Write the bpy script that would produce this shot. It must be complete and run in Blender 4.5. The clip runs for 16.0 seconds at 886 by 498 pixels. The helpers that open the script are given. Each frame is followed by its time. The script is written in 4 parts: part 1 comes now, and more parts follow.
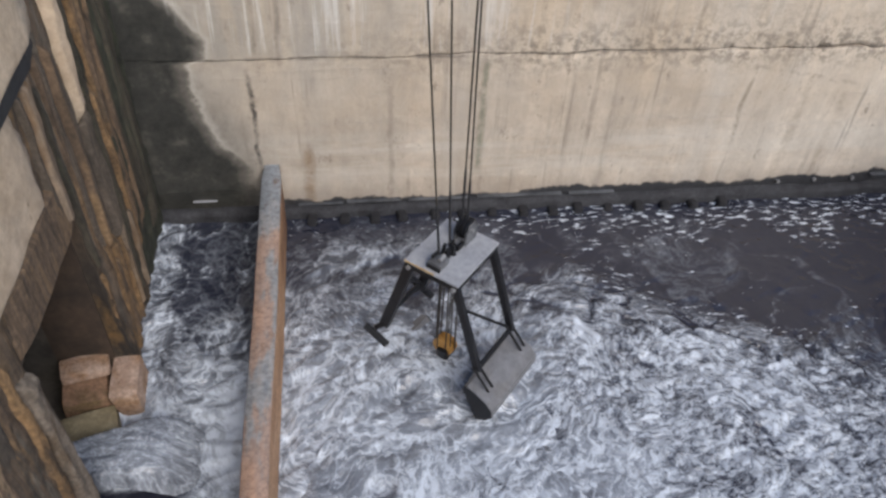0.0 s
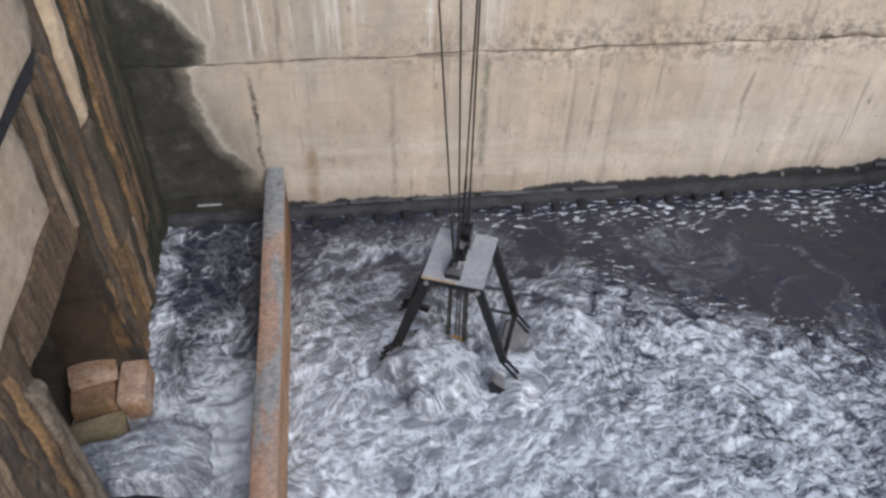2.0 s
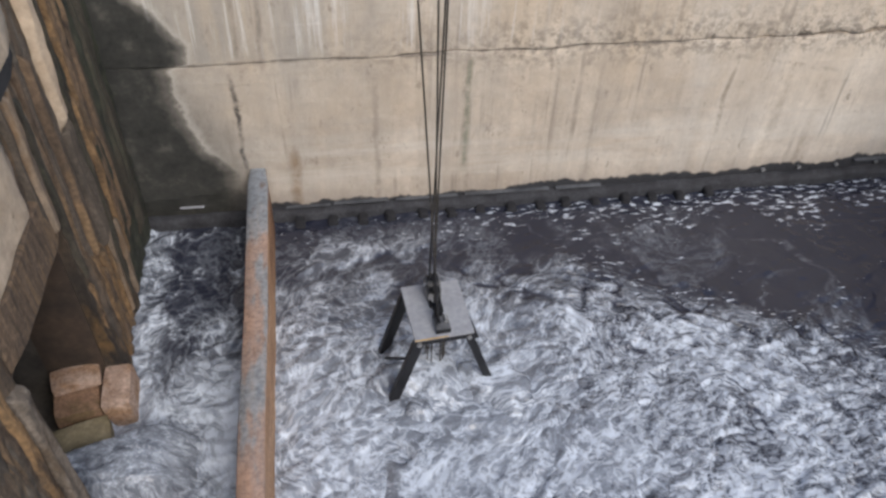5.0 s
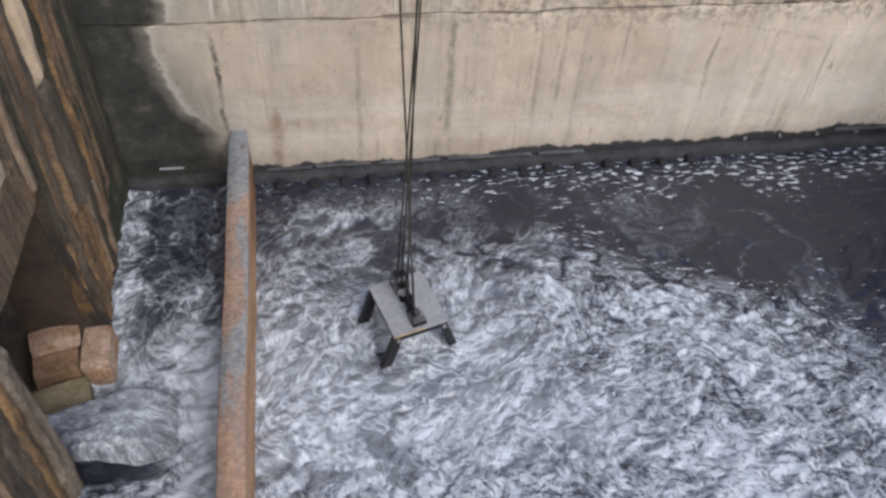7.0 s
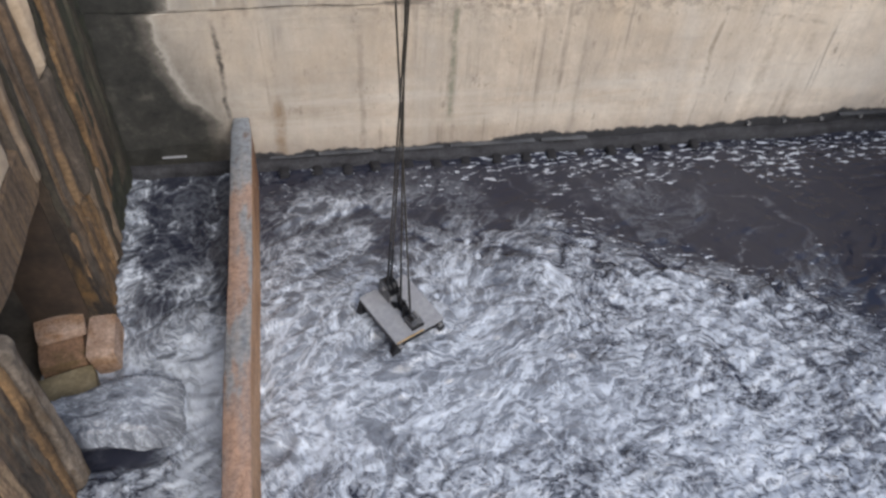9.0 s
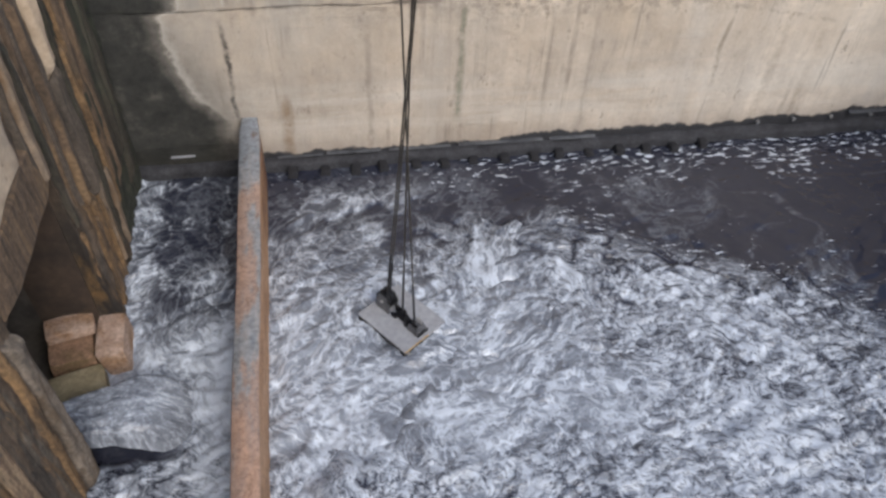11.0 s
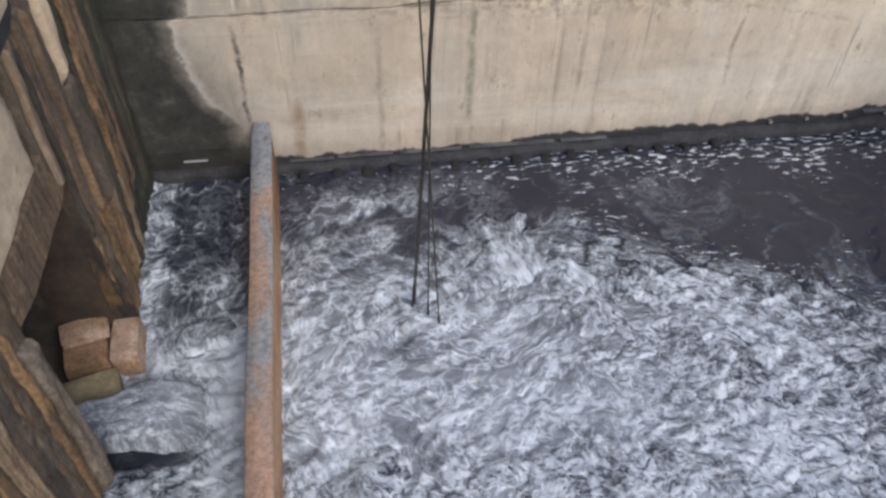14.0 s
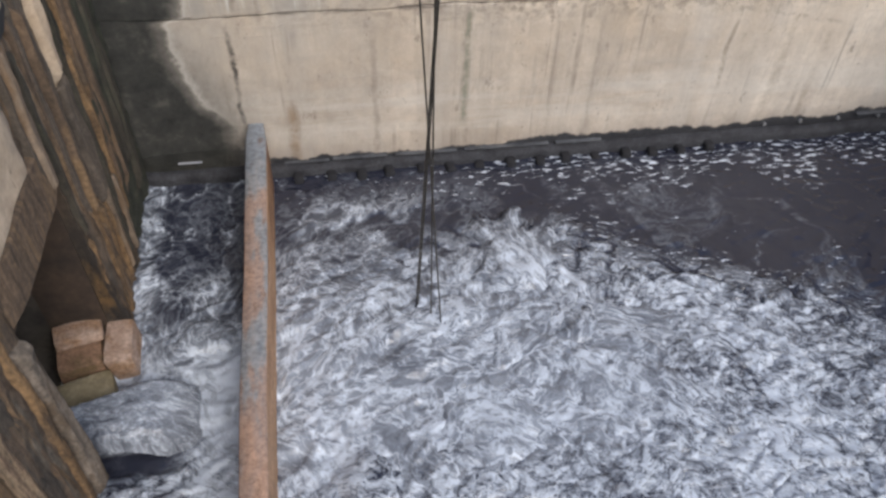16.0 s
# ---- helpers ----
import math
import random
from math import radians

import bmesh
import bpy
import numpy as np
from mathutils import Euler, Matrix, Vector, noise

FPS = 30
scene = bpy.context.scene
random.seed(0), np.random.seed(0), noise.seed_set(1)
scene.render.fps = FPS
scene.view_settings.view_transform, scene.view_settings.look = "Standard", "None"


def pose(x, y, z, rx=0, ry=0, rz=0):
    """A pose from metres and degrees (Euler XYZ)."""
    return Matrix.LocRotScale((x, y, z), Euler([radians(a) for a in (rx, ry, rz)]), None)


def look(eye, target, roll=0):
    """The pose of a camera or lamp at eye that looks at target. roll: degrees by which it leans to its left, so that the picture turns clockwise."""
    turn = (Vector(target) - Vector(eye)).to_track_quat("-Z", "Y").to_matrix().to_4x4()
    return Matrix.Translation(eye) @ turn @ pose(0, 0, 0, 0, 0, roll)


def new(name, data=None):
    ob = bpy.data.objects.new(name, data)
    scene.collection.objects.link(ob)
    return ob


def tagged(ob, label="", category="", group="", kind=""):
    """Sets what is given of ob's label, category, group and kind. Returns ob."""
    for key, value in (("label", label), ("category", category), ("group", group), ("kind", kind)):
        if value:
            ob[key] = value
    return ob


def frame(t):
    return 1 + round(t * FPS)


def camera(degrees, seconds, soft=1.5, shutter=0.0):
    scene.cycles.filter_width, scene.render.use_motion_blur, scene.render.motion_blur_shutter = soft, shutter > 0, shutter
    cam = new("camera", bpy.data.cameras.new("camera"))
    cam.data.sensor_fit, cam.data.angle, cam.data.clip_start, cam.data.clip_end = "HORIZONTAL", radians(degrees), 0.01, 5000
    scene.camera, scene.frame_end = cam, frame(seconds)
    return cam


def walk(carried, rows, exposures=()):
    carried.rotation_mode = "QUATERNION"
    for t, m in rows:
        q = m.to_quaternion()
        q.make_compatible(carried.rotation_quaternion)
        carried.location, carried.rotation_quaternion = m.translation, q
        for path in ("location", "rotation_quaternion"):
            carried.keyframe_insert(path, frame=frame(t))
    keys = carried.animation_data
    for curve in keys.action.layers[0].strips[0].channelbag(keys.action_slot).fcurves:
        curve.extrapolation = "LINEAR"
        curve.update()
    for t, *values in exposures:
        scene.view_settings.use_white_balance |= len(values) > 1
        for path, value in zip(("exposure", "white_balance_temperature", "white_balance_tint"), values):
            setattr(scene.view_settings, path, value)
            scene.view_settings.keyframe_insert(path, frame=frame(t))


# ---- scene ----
# ---- camera ----
cam = camera(58.0, 16.0, soft=2.7)
walk(cam, [
    (0, pose(0, 0, 9.2, 46.46, -2.29, -6.37)),
    (0.5, pose(0, 0, 9.2, 46.44, -1.98, -6.54)),
    (1, pose(0, 0, 9.2, 46.39, -1.73, -6.71)),
    (1.5, pose(0, 0, 9.2, 46.39, -1.51, -6.68)),
    (2, pose(0, 0, 9.2, 46.41, -1.27, -6.88)),
    (2.5, pose(0, 0, 9.2, 46.64, -0.60, -7.31)),
    (3, pose(0, 0, 9.2, 46.93, -0.40, -7.65)),
    (3.5, pose(0, 0, 9.2, 47.15, -0.33, -7.57)),
    (6, pose(0, 0, 9.2, 45.31, -2.59, -8.64)),
    (6.5, pose(0, 0, 9.2, 44.62, -2.85, -8.64)),
    (7, pose(0, 0, 9.2, 43.89, -2.88, -8.66)),
    (7.5, pose(0, 0, 9.2, 43.58, -2.82, -8.77)),
    (8, pose(0, 0, 9.2, 43.37, -2.71, -8.78)),
    (8.5, pose(0, 0, 9.2, 43.15, -2.71, -8.77)),
    (9, pose(0, 0, 9.2, 42.98, -2.50, -8.70)),
    (11.5, pose(0, 0, 9.2, 42.90, -2.00, -8.31)),
    (12, pose(0, 0, 9.2, 42.92, -1.89, -8.28)),
    (12.5, pose(0, 0, 9.2, 42.88, -1.69, -8.25)),
    (13, pose(0, 0, 9.2, 42.94, -1.50, -8.24)),
    (13.5, pose(0, 0, 9.2, 43.00, -1.36, -8.11)),
    (14, pose(0, 0, 9.2, 43.07, -1.20, -8.03)),
    (14.5, pose(0, 0, 9.2, 43.13, -0.95, -7.87)),
    (15, pose(0, 0, 9.2, 43.21, -0.95, -8.08)),
    (15.5, pose(0, 0, 9.2, 43.23, -1.25, -8.31)),
    (16, pose(0, 0, 9.2, 43.21, -1.46, -8.29)),
])

# ---- daylight: an overcast sky over an open pit ----
world = bpy.data.worlds.new("overcast_sky")
scene.world = world
world.use_nodes = True
wn = world.node_tree
sky = wn.nodes.new("ShaderNodeTexSky")
sky.sky_type, sky.sun_disc = "NISHITA", False
sky.sun_elevation, sky.sun_rotation = radians(42), radians(157)
sky.air_density, sky.dust_density, sky.ozone_density = 1.0, 1.5, 1.5
wn.links.new(sky.outputs[0], wn.nodes["Background"].inputs[0])
wn.nodes["Background"].inputs[1].default_value = 0.12
sun = new("sun", bpy.data.lights.new("sun", "SUN"))
sun.data.energy, sun.data.angle, sun.data.color = 2.0, radians(40), (1.0, 0.96, 0.91)
sun.matrix_world = look((5.5, -12.9, 12.7), (0, 0, 0))
scene.view_settings.exposure = 0.45

# ---- sizes of the pit ----
BACK = 10.73       # face of the back wall
LEFT = -3.25       # face of the side wall
RIGHT = 13.0
FRONT = -5.0
MOUTH_Y0, MOUTH_Y1, MOUTH_Z = 5.2, 7.4, 2.9   # culvert mouth in the side wall


# ---- noise on arrays ----
def lattice(ix, iy, seed):
    h = (ix * 374761393 + iy * 668265263 + seed * 1274126177) & 0x7FFFFFFF
    h = ((h ^ (h >> 13)) * 1103515245) & 0x7FFFFFFF
    return ((h ^ (h >> 16)) & 0xFFFF) / 65535.0


def vnoise(x, y, seed=0):
    x, y = np.asarray(x, float), np.asarray(y, float)
    ix, iy = np.floor(x).astype(np.int64), np.floor(y).astype(np.int64)
    fx, fy = x - ix, y - iy
    fx, fy = fx * fx * fx * (fx * (fx * 6 - 15) + 10), fy * fy * fy * (fy * (fy * 6 - 15) + 10)
    a, b = lattice(ix, iy, seed), lattice(ix + 1, iy, seed)
    c, d = lattice(ix, iy + 1, seed), lattice(ix + 1, iy + 1, seed)
    return (a + (b - a) * fx + (c - a) * fy + (a - b - c + d) * fx * fy) * 2 - 1


def fbm(x, y, octaves=4, seed=0, gain=0.5):
    total, amp = 0, 1.0
    for k in range(octaves):
        total = total + amp * vnoise(x * 2 ** k + 17.3 * k, y * 2 ** k - 9.1 * k, seed + k)
        amp *= gain
    return total


def smooth(a, b, x):
    t = np.clip((x - a) / (b - a), 0, 1)
    return t * t * (3 - 2 * t)


# ---- materials ----
class Mat:
    """A small builder of node materials."""

    def __init__(self, name, roughness=0.8, metallic=0.0):
        self.m = bpy.data.materials.new(name)
        self.m.use_nodes = True
        self.t = self.m.node_tree
        self.b = self.t.nodes["Principled BSDF"]
        self.b.inputs["Roughness"].default_value = roughness
        self.b.inputs["Metallic"].default_value = metallic
        self.co = self.t.nodes.new("ShaderNodeTexCoord").outputs["Object"]

    def node(self, kind, **kw):
        n = self.t.nodes.new(kind)
        for k, v in kw.items():
            n.inputs[k].default_value = v
        return n

    def link(self, a, b):
        self.t.links.new(a, b)

    def mapped(self, sx=1.0, sy=1.0, sz=1.0, off=(0, 0, 0), src=None):
        n = self.node("ShaderNodeMapping", Scale=(sx, sy, sz), Location=off)
        self.link(src or self.co, n.inputs["Vector"])
        return n.outputs[0]

    def noise(self, scale, detail=5, rough=0.55, vec=None, distort=0.0):
        n = self.node("ShaderNodeTexNoise", Scale=scale, Detail=detail, Roughness=rough, Distortion=distort)
        self.link(vec or self.co, n.inputs["Vector"])
        return n.outputs["Fac"]

    def ramp(self, src, stops):
        n = self.t.nodes.new("ShaderNodeValToRGB")
        el = n.color_ramp.elements
        while len(el) < len(stops):
            el.new(0.5)
        for e, (p, c) in zip(el, stops):
            e.position = p
            e.color = (c, c, c, 1) if isinstance(c, (int, float)) else (*c, 1)
        self.link(src, n.inputs[0])
        return n.outputs[0]

    def math(self, op, a, b=None, clamp=False):
        n = self.t.nodes.new("ShaderNodeMath")
        n.operation, n.use_clamp = op, clamp
        for i, v in enumerate((a, b)):
            if v is None:
                continue
            if isinstance(v, (int, float)):
                n.inputs[i].default_value = v
            else:
                self.link(v, n.inputs[i])
        return n.outputs[0]

    def mix(self, fac, a, b, mode="MIX"):
        n = self.t.nodes.new("ShaderNodeMix")
        n.data_type, n.blend_type = "RGBA", mode
        for i, v in ((0, fac), (6, a), (7, b)):
            if isinstance(v, (int, float)):
                n.inputs[i].default_value = v
            elif isinstance(v, tuple):
                n.inputs[i].default_value = (*v, 1)
            else:
                self.link(v, n.inputs[i])
        return n.outputs[2]

    def axis(self, name):
        n = self.t.nodes.new("ShaderNodeSeparateXYZ")
        self.link(self.co, n.inputs[0])
        return n.outputs[name]

    def color(self, src):
        if isinstance(src, tuple):
            self.b.inputs["Base Color"].default_value = (*src, 1)
        else:
            self.link(src, self.b.inputs["Base Color"])

    def rough(self, src):
        self.link(src, self.b.inputs["Roughness"])

    def bump(self, src, strength=0.5, distance=0.02):
        n = self.node("ShaderNodeBump", Strength=strength, Distance=distance)
        self.link(src, n.inputs["Height"])
        self.link(n.outputs[0], self.b.inputs["Normal"])


def make_concrete():
    """Board-marked warm grey concrete, with drips, stains at the joint, a wet black foot and a dark ragged-edged
    corner.
    """
    k = Mat("weathered_concrete", 0.85)
    x, z = k.axis("X"), k.axis("Z")
    tone = k.ramp(k.noise(0.7, 6, 0.6), [(0.3, (0.43, 0.345, 0.26)), (0.5, (0.585, 0.485, 0.38)), (0.72, (0.69, 0.595, 0.485))])
    fine = k.ramp(k.noise(5, 9, 0.72), [(0.3, 0.82), (0.62, 1.05)])
    c = k.mix(1.0, tone, fine, "MULTIPLY")
    drip = k.ramp(k.noise(1.0, 6, 0.62, k.mapped(2.2, 1, 0.12)), [(0.42, 0.0), (0.64, 1.0)])
    c = k.mix(k.math("MULTIPLY", drip, 0.5), c, (0.33, 0.28, 0.225))
    pale = k.ramp(k.noise(1.0, 4, 0.6, k.mapped(1.9, 1, 0.1, (7, 0, 3))), [(0.52, 0.0), (0.72, 1.0)])
    c = k.mix(k.math("MULTIPLY", pale, 0.45), c, (0.62, 0.58, 0.52))
    boards = k.ramp(k.noise(1.0, 4, 0.6, k.mapped(0.25, 1, 7.0)), [(0.45, 0.0), (0.7, 1.0)])
    zone = k.ramp(k.math("DIVIDE", z, 6.0), [(0.08, 0.0), (0.2, 1.0), (0.36, 1.0), (0.42, 0.1)])
    c = k.mix(k.math("MULTIPLY", k.math("MULTIPLY", boards, zone), 0.28), c, (0.38, 0.35, 0.31))
    cracks = k.ramp(k.noise(1.0, 3, 0.65, k.mapped(1.4, 1, 0.12, (3, 0, 1))), [(0.486, 0.0), (0.5, 1.0), (0.514, 0.0)])
    gate = k.ramp(k.noise(0.6, 2, 0.5, k.mapped(1, 1, 1, (5, 2, 8))), [(0.45, 0.0), (0.6, 1.0)])
    c = k.mix(k.math("MULTIPLY", k.math("MULTIPLY", cracks, gate), 0.2), c, (0.12, 0.10, 0.085))
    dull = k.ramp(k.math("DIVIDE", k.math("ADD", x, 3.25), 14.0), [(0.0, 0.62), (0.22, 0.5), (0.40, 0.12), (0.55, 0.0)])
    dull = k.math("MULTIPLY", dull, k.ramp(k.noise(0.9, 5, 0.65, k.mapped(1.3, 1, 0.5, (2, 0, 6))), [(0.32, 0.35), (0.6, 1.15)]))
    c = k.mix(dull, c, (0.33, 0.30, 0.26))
    c = k.mix(k.ramp(k.math("DIVIDE", x, 10.0), [(0.45, 0.0), (0.9, 0.4)]), c, k.mix(1.0, (0.80, 0.71, 0.60), fine, "MULTIPLY"))
    warm = k.math("MULTIPLY", k.ramp(k.math("DIVIDE", z, 6.0), [(0.26, 0.0), (0.36, 1.0)]), k.ramp(k.noise(0.8, 5, 0.6, k.mapped(1, 1, 0.8, (1, 4, 4))), [(0.38, 0.0), (0.62, 1.0)]))
    c = k.mix(k.math("MULTIPLY", warm, 0.4), c, (0.52, 0.395, 0.265))
    bleach = k.math("MULTIPLY", k.ramp(k.math("DIVIDE", z, 6.0), [(0.07, 0.0), (0.13, 1.0), (0.22, 1.0), (0.27, 0.0)]), k.ramp(k.noise(1.0, 5, 0.65, k.mapped(0.4, 1, 3.5, (3, 0, 9))), [(0.4, 0.0), (0.6, 1.0)]))
    c = k.mix(k.math("MULTIPLY", bleach, 0.4), c, (0.66, 0.62, 0.55))
    pits = k.ramp(k.noise(3.0, 6, 0.75, k.mapped(1.6, 1, 0.8, (12, 0, 5))), [(0.605, 0.0), (0.67, 1.0)])
    c = k.mix(k.math("MULTIPLY", pits, 0.6), c, (0.17, 0.13, 0.095))
    spots = k.ramp(k.noise(5.5, 6, 0.78), [(0.47, 0.0), (0.57, 1.0)])
    near_joint = k.ramp(k.math("DIVIDE", z, 6.0), [(0.42, 0.06), (0.485, 0.85), (0.505, 1.0), (0.60, 0.22)])
    c = k.mix(k.math("MULTIPLY", k.math("MULTIPLY", spots, k.math("MULTIPLY", near_joint, k.ramp(k.math("DIVIDE", x, 10.0), [(0.0, 0.3), (0.35, 1.0)]))), 0.85), c, (0.14, 0.115, 0.09))
    seam = k.ramp(k.math("ABSOLUTE", k.math("SUBTRACT", z, 2.97)), [(0.012, 1.0), (0.05, 0.0)])
    seam_gap = k.ramp(k.noise(2.2, 5, 0.7, k.mapped(1, 1, 1, (9, 0, 0))), [(0.44, 0.0), (0.6, 1.0)])
    c = k.mix(k.math("MULTIPLY", k.math("MULTIPLY", seam, seam_gap), 0.9), c, (0.13, 0.105, 0.085))
    # the boards of the formwork, each pour of a slightly different tone
    shutter_boards = k.ramp(k.noise(1.0, 2, 0.5, k.mapped(1.5, 1, 0.03, (4, 0, 7))), [(0.40, 0.0), (0.47, 0.55), (0.53, 0.5), (0.57, 1.0)])
    c = k.mix(k.math("MULTIPLY", shutter_boards, 0.3), c, (0.40, 0.345, 0.285))
    runs = k.ramp(k.noise(1.0, 5, 0.65, k.mapped(6.0, 1, 0.22, (8, 0, 2))), [(0.56, 0.0), (0.70, 1.0)])
    runs = k.math("MULTIPLY", runs, k.ramp(k.noise(0.9, 3, 0.6, k.mapped(1, 1, 1, (2, 0, 5))), [(0.42, 0.0), (0.6, 1.0)]))
    c = k.mix(k.math("MULTIPLY", runs, 0.75), c, (0.22, 0.18, 0.14))
    grey_top = k.math("MULTIPLY", k.ramp(k.math("DIVIDE", z, 6.0), [(0.49, 0.0), (0.51, 1.0)]), k.ramp(k.math("DIVIDE", k.math("ADD", x, 3.25), 10.0), [(0.2, 1.0), (0.46, 0.0)]))
    grey_top = k.math("MULTIPLY", grey_top, k.ramp(k.noise(1.0, 5, 0.65, k.mapped(4.0, 1, 0.25, (1, 0, 3))), [(0.38, 0.1), (0.6, 0.75)]))
    c = k.mix(grey_top, c, (0.30, 0.275, 0.24))
    limed = k.math("MULTIPLY", k.ramp(k.math("DIVIDE", z, 6.0), [(0.50, 0.0), (0.54, 1.0)]), k.ramp(k.math("DIVIDE", k.math("ADD", x, 3.25), 10.0), [(0.4, 1.0), (0.7, 0.2)]))
    limed = k.math("MULTIPLY", limed, k.ramp(k.noise(1.0, 5, 0.7, k.mapped(7.0, 1, 0.3, (5, 0, 1))), [(0.54, 0.0), (0.66, 0.8)]))
    c = k.mix(limed, c, (0.64, 0.62, 0.585))
    # single stains and cracks: x, half width, lowest and highest z, strength, colour
    wig = k.math("MULTIPLY", k.math("SUBTRACT", k.noise(1.0, 5, 0.7, k.mapped(0.6, 1, 1.2)), 0.5), 0.22)
    for sx, hw, z0, z1, a, col in ((-1.49, 0.045, 1.0, 2.7, 1.0, (0.07, 0.06, 0.05)), (-1.33, 0.04, 3.0, 4.6, 0.6, (0.16, 0.13, 0.1)),
                                   (-0.98, 0.05, 2.9, 4.6, 0.6, (0.15, 0.125, 0.1)), (-0.72, 0.10, 0.1, 1.3, 0.7, (0.22, 0.145, 0.08)),
                                   (0.64, 0.055, 0.2, 2.6, 0.5, (0.2, 0.165, 0.125)), (2.13, 0.06, 0.8, 2.85, 0.65, (0.12, 0.135, 0.085)),
                                   (6.56, 0.05, 1.2, 2.4, 0.6, (0.17, 0.13, 0.09)), (5.42, 0.05, 3.0, 4.4, 0.5, (0.17, 0.135, 0.1)),
                                   (4.3, 0.04, 0.4, 2.7, 0.35, (0.2, 0.16, 0.12)), (7.6, 0.10, 0.3, 2.4, 0.4, (0.27, 0.22, 0.165)), (8.3, 0.08, 0.3, 2.2, 0.4, (0.27, 0.22, 0.165))):
        near = k.math("ABSOLUTE", k.math("ADD", k.math("SUBTRACT", x, sx), wig))
        line = k.ramp(k.math("DIVIDE", near, hw * 2), [(0.15, 1.0), (0.6, 0.0)])
        span = k.ramp(k.math("DIVIDE", z, 6.0), [(max(0, z0 / 6 - 0.03), 0.0), (z0 / 6 + 0.02, 1.0), (z1 / 6 - 0.02, 1.0), (z1 / 6 + 0.03, 0.0)])
        patchy = k.ramp(k.noise(3.5, 4, 0.7, k.mapped(1, 1, 1, (sx, 0, sx))), [(0.38, 0.25), (0.6, 1.0)])
        c = k.mix(k.math("MULTIPLY", k.math("MULTIPLY", line, span), k.math("MULTIPLY", patchy, a)), c, col)
    slant = k.math("ADD", k.math("SUBTRACT", z, 3.943), k.math("MULTIPLY", x, 0.195))
    slant = k.ramp(k.math("DIVIDE", k.math("ABSOLUTE", k.math("ADD", slant, k.math("MULTIPLY", wig, 0.6))), 0.12), [(0.1, 1.0), (0.45, 0.0)])
    reach = k.ramp(k.math("DIVIDE", x, 12.0), [(0.53, 0.0), (0.56, 1.0), (0.68, 1.0), (0.71, 0.0)])
    c = k.mix(k.math("MULTIPLY", k.math("MULTIPLY", k.math("MULTIPLY", slant, reach), seam_gap), 0.6), c, (0.15, 0.12, 0.09))
    # the black wet foot of the wall, with a ragged upper edge
    rag = k.math("MULTIPLY", k.math("SUBTRACT", k.noise(1.0, 5, 0.7, k.mapped(1.0, 1, 0.6)), 0.5), 0.6)
    edge = k.math("ADD", k.math("MULTIPLY", x, 0.012), 0.23)
    # the black band stands higher left of the divider
    edge = k.math("ADD", edge, k.ramp(k.math("DIVIDE", k.math("ADD", x, 3.25), 4.0), [(0.40, 0.34), (0.5, 0.0)]))
    foot = k.math("SUBTRACT", k.math("ADD", edge, rag), z)
    wet = k.ramp(k.math("ADD", k.math("MULTIPLY", foot, 9.0), 0.5), [(0.3, 0.0), (0.75, 1.0)])
    damp = k.ramp(k.math("ADD", k.math("MULTIPLY", foot, 1.6), 0.75), [(0.2, 0.0), (0.8, 1.0)])
    c = k.mix(k.math("MULTIPLY", damp, 0.35), c, (0.2, 0.17, 0.15))
    c = k.mix(wet, c, (0.034, 0.034, 0.037))
    # the wall turns grey, then near black into the corner, behind a pale rim
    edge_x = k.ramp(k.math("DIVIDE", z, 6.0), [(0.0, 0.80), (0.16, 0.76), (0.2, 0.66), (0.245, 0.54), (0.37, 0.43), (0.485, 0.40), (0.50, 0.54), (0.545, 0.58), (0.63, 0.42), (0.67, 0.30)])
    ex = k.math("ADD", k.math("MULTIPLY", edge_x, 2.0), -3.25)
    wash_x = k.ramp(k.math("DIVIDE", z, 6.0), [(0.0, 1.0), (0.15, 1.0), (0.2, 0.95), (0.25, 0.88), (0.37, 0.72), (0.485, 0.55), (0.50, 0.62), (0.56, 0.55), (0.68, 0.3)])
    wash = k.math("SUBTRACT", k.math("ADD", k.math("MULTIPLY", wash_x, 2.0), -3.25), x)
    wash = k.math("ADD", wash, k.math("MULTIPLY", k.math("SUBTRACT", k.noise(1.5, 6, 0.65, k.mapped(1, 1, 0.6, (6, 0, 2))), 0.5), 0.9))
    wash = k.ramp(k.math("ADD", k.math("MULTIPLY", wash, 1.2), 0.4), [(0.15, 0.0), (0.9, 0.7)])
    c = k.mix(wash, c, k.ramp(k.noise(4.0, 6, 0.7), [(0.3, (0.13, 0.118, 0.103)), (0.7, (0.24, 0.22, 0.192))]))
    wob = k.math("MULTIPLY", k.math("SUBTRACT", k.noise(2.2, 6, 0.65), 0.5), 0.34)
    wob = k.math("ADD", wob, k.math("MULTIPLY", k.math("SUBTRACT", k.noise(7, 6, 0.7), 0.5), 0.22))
    corner_dark = k.math("SUBTRACT", k.math("ADD", ex, wob), x)
    rim = k.ramp(k.math("ADD", k.math("MULTIPLY", corner_dark, 2.0), 0.5), [(0.12, 0.0), (0.36, 0.5), (0.5, 0.0)])
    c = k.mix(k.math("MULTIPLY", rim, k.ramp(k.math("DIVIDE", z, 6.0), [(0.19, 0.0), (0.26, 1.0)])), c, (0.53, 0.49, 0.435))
    corner_dark = k.ramp(k.math("ADD", k.math("MULTIPLY", corner_dark, 2.6), 0.5), [(0.3, 0.0), (0.55, 0.6), (1.0, 1.0)])
    dark_col = k.ramp(k.noise(3.0, 6, 0.7), [(0.33, (0.015, 0.015, 0.013)), (0.55, (0.036, 0.035, 0.030)), (0.72, (0.085, 0.078, 0.066))])
    c = k.mix(corner_dark, c, dark_col)
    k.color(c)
    k.rough(k.ramp(wet, [(0.0, 0.85), (1.0, 0.3)]))
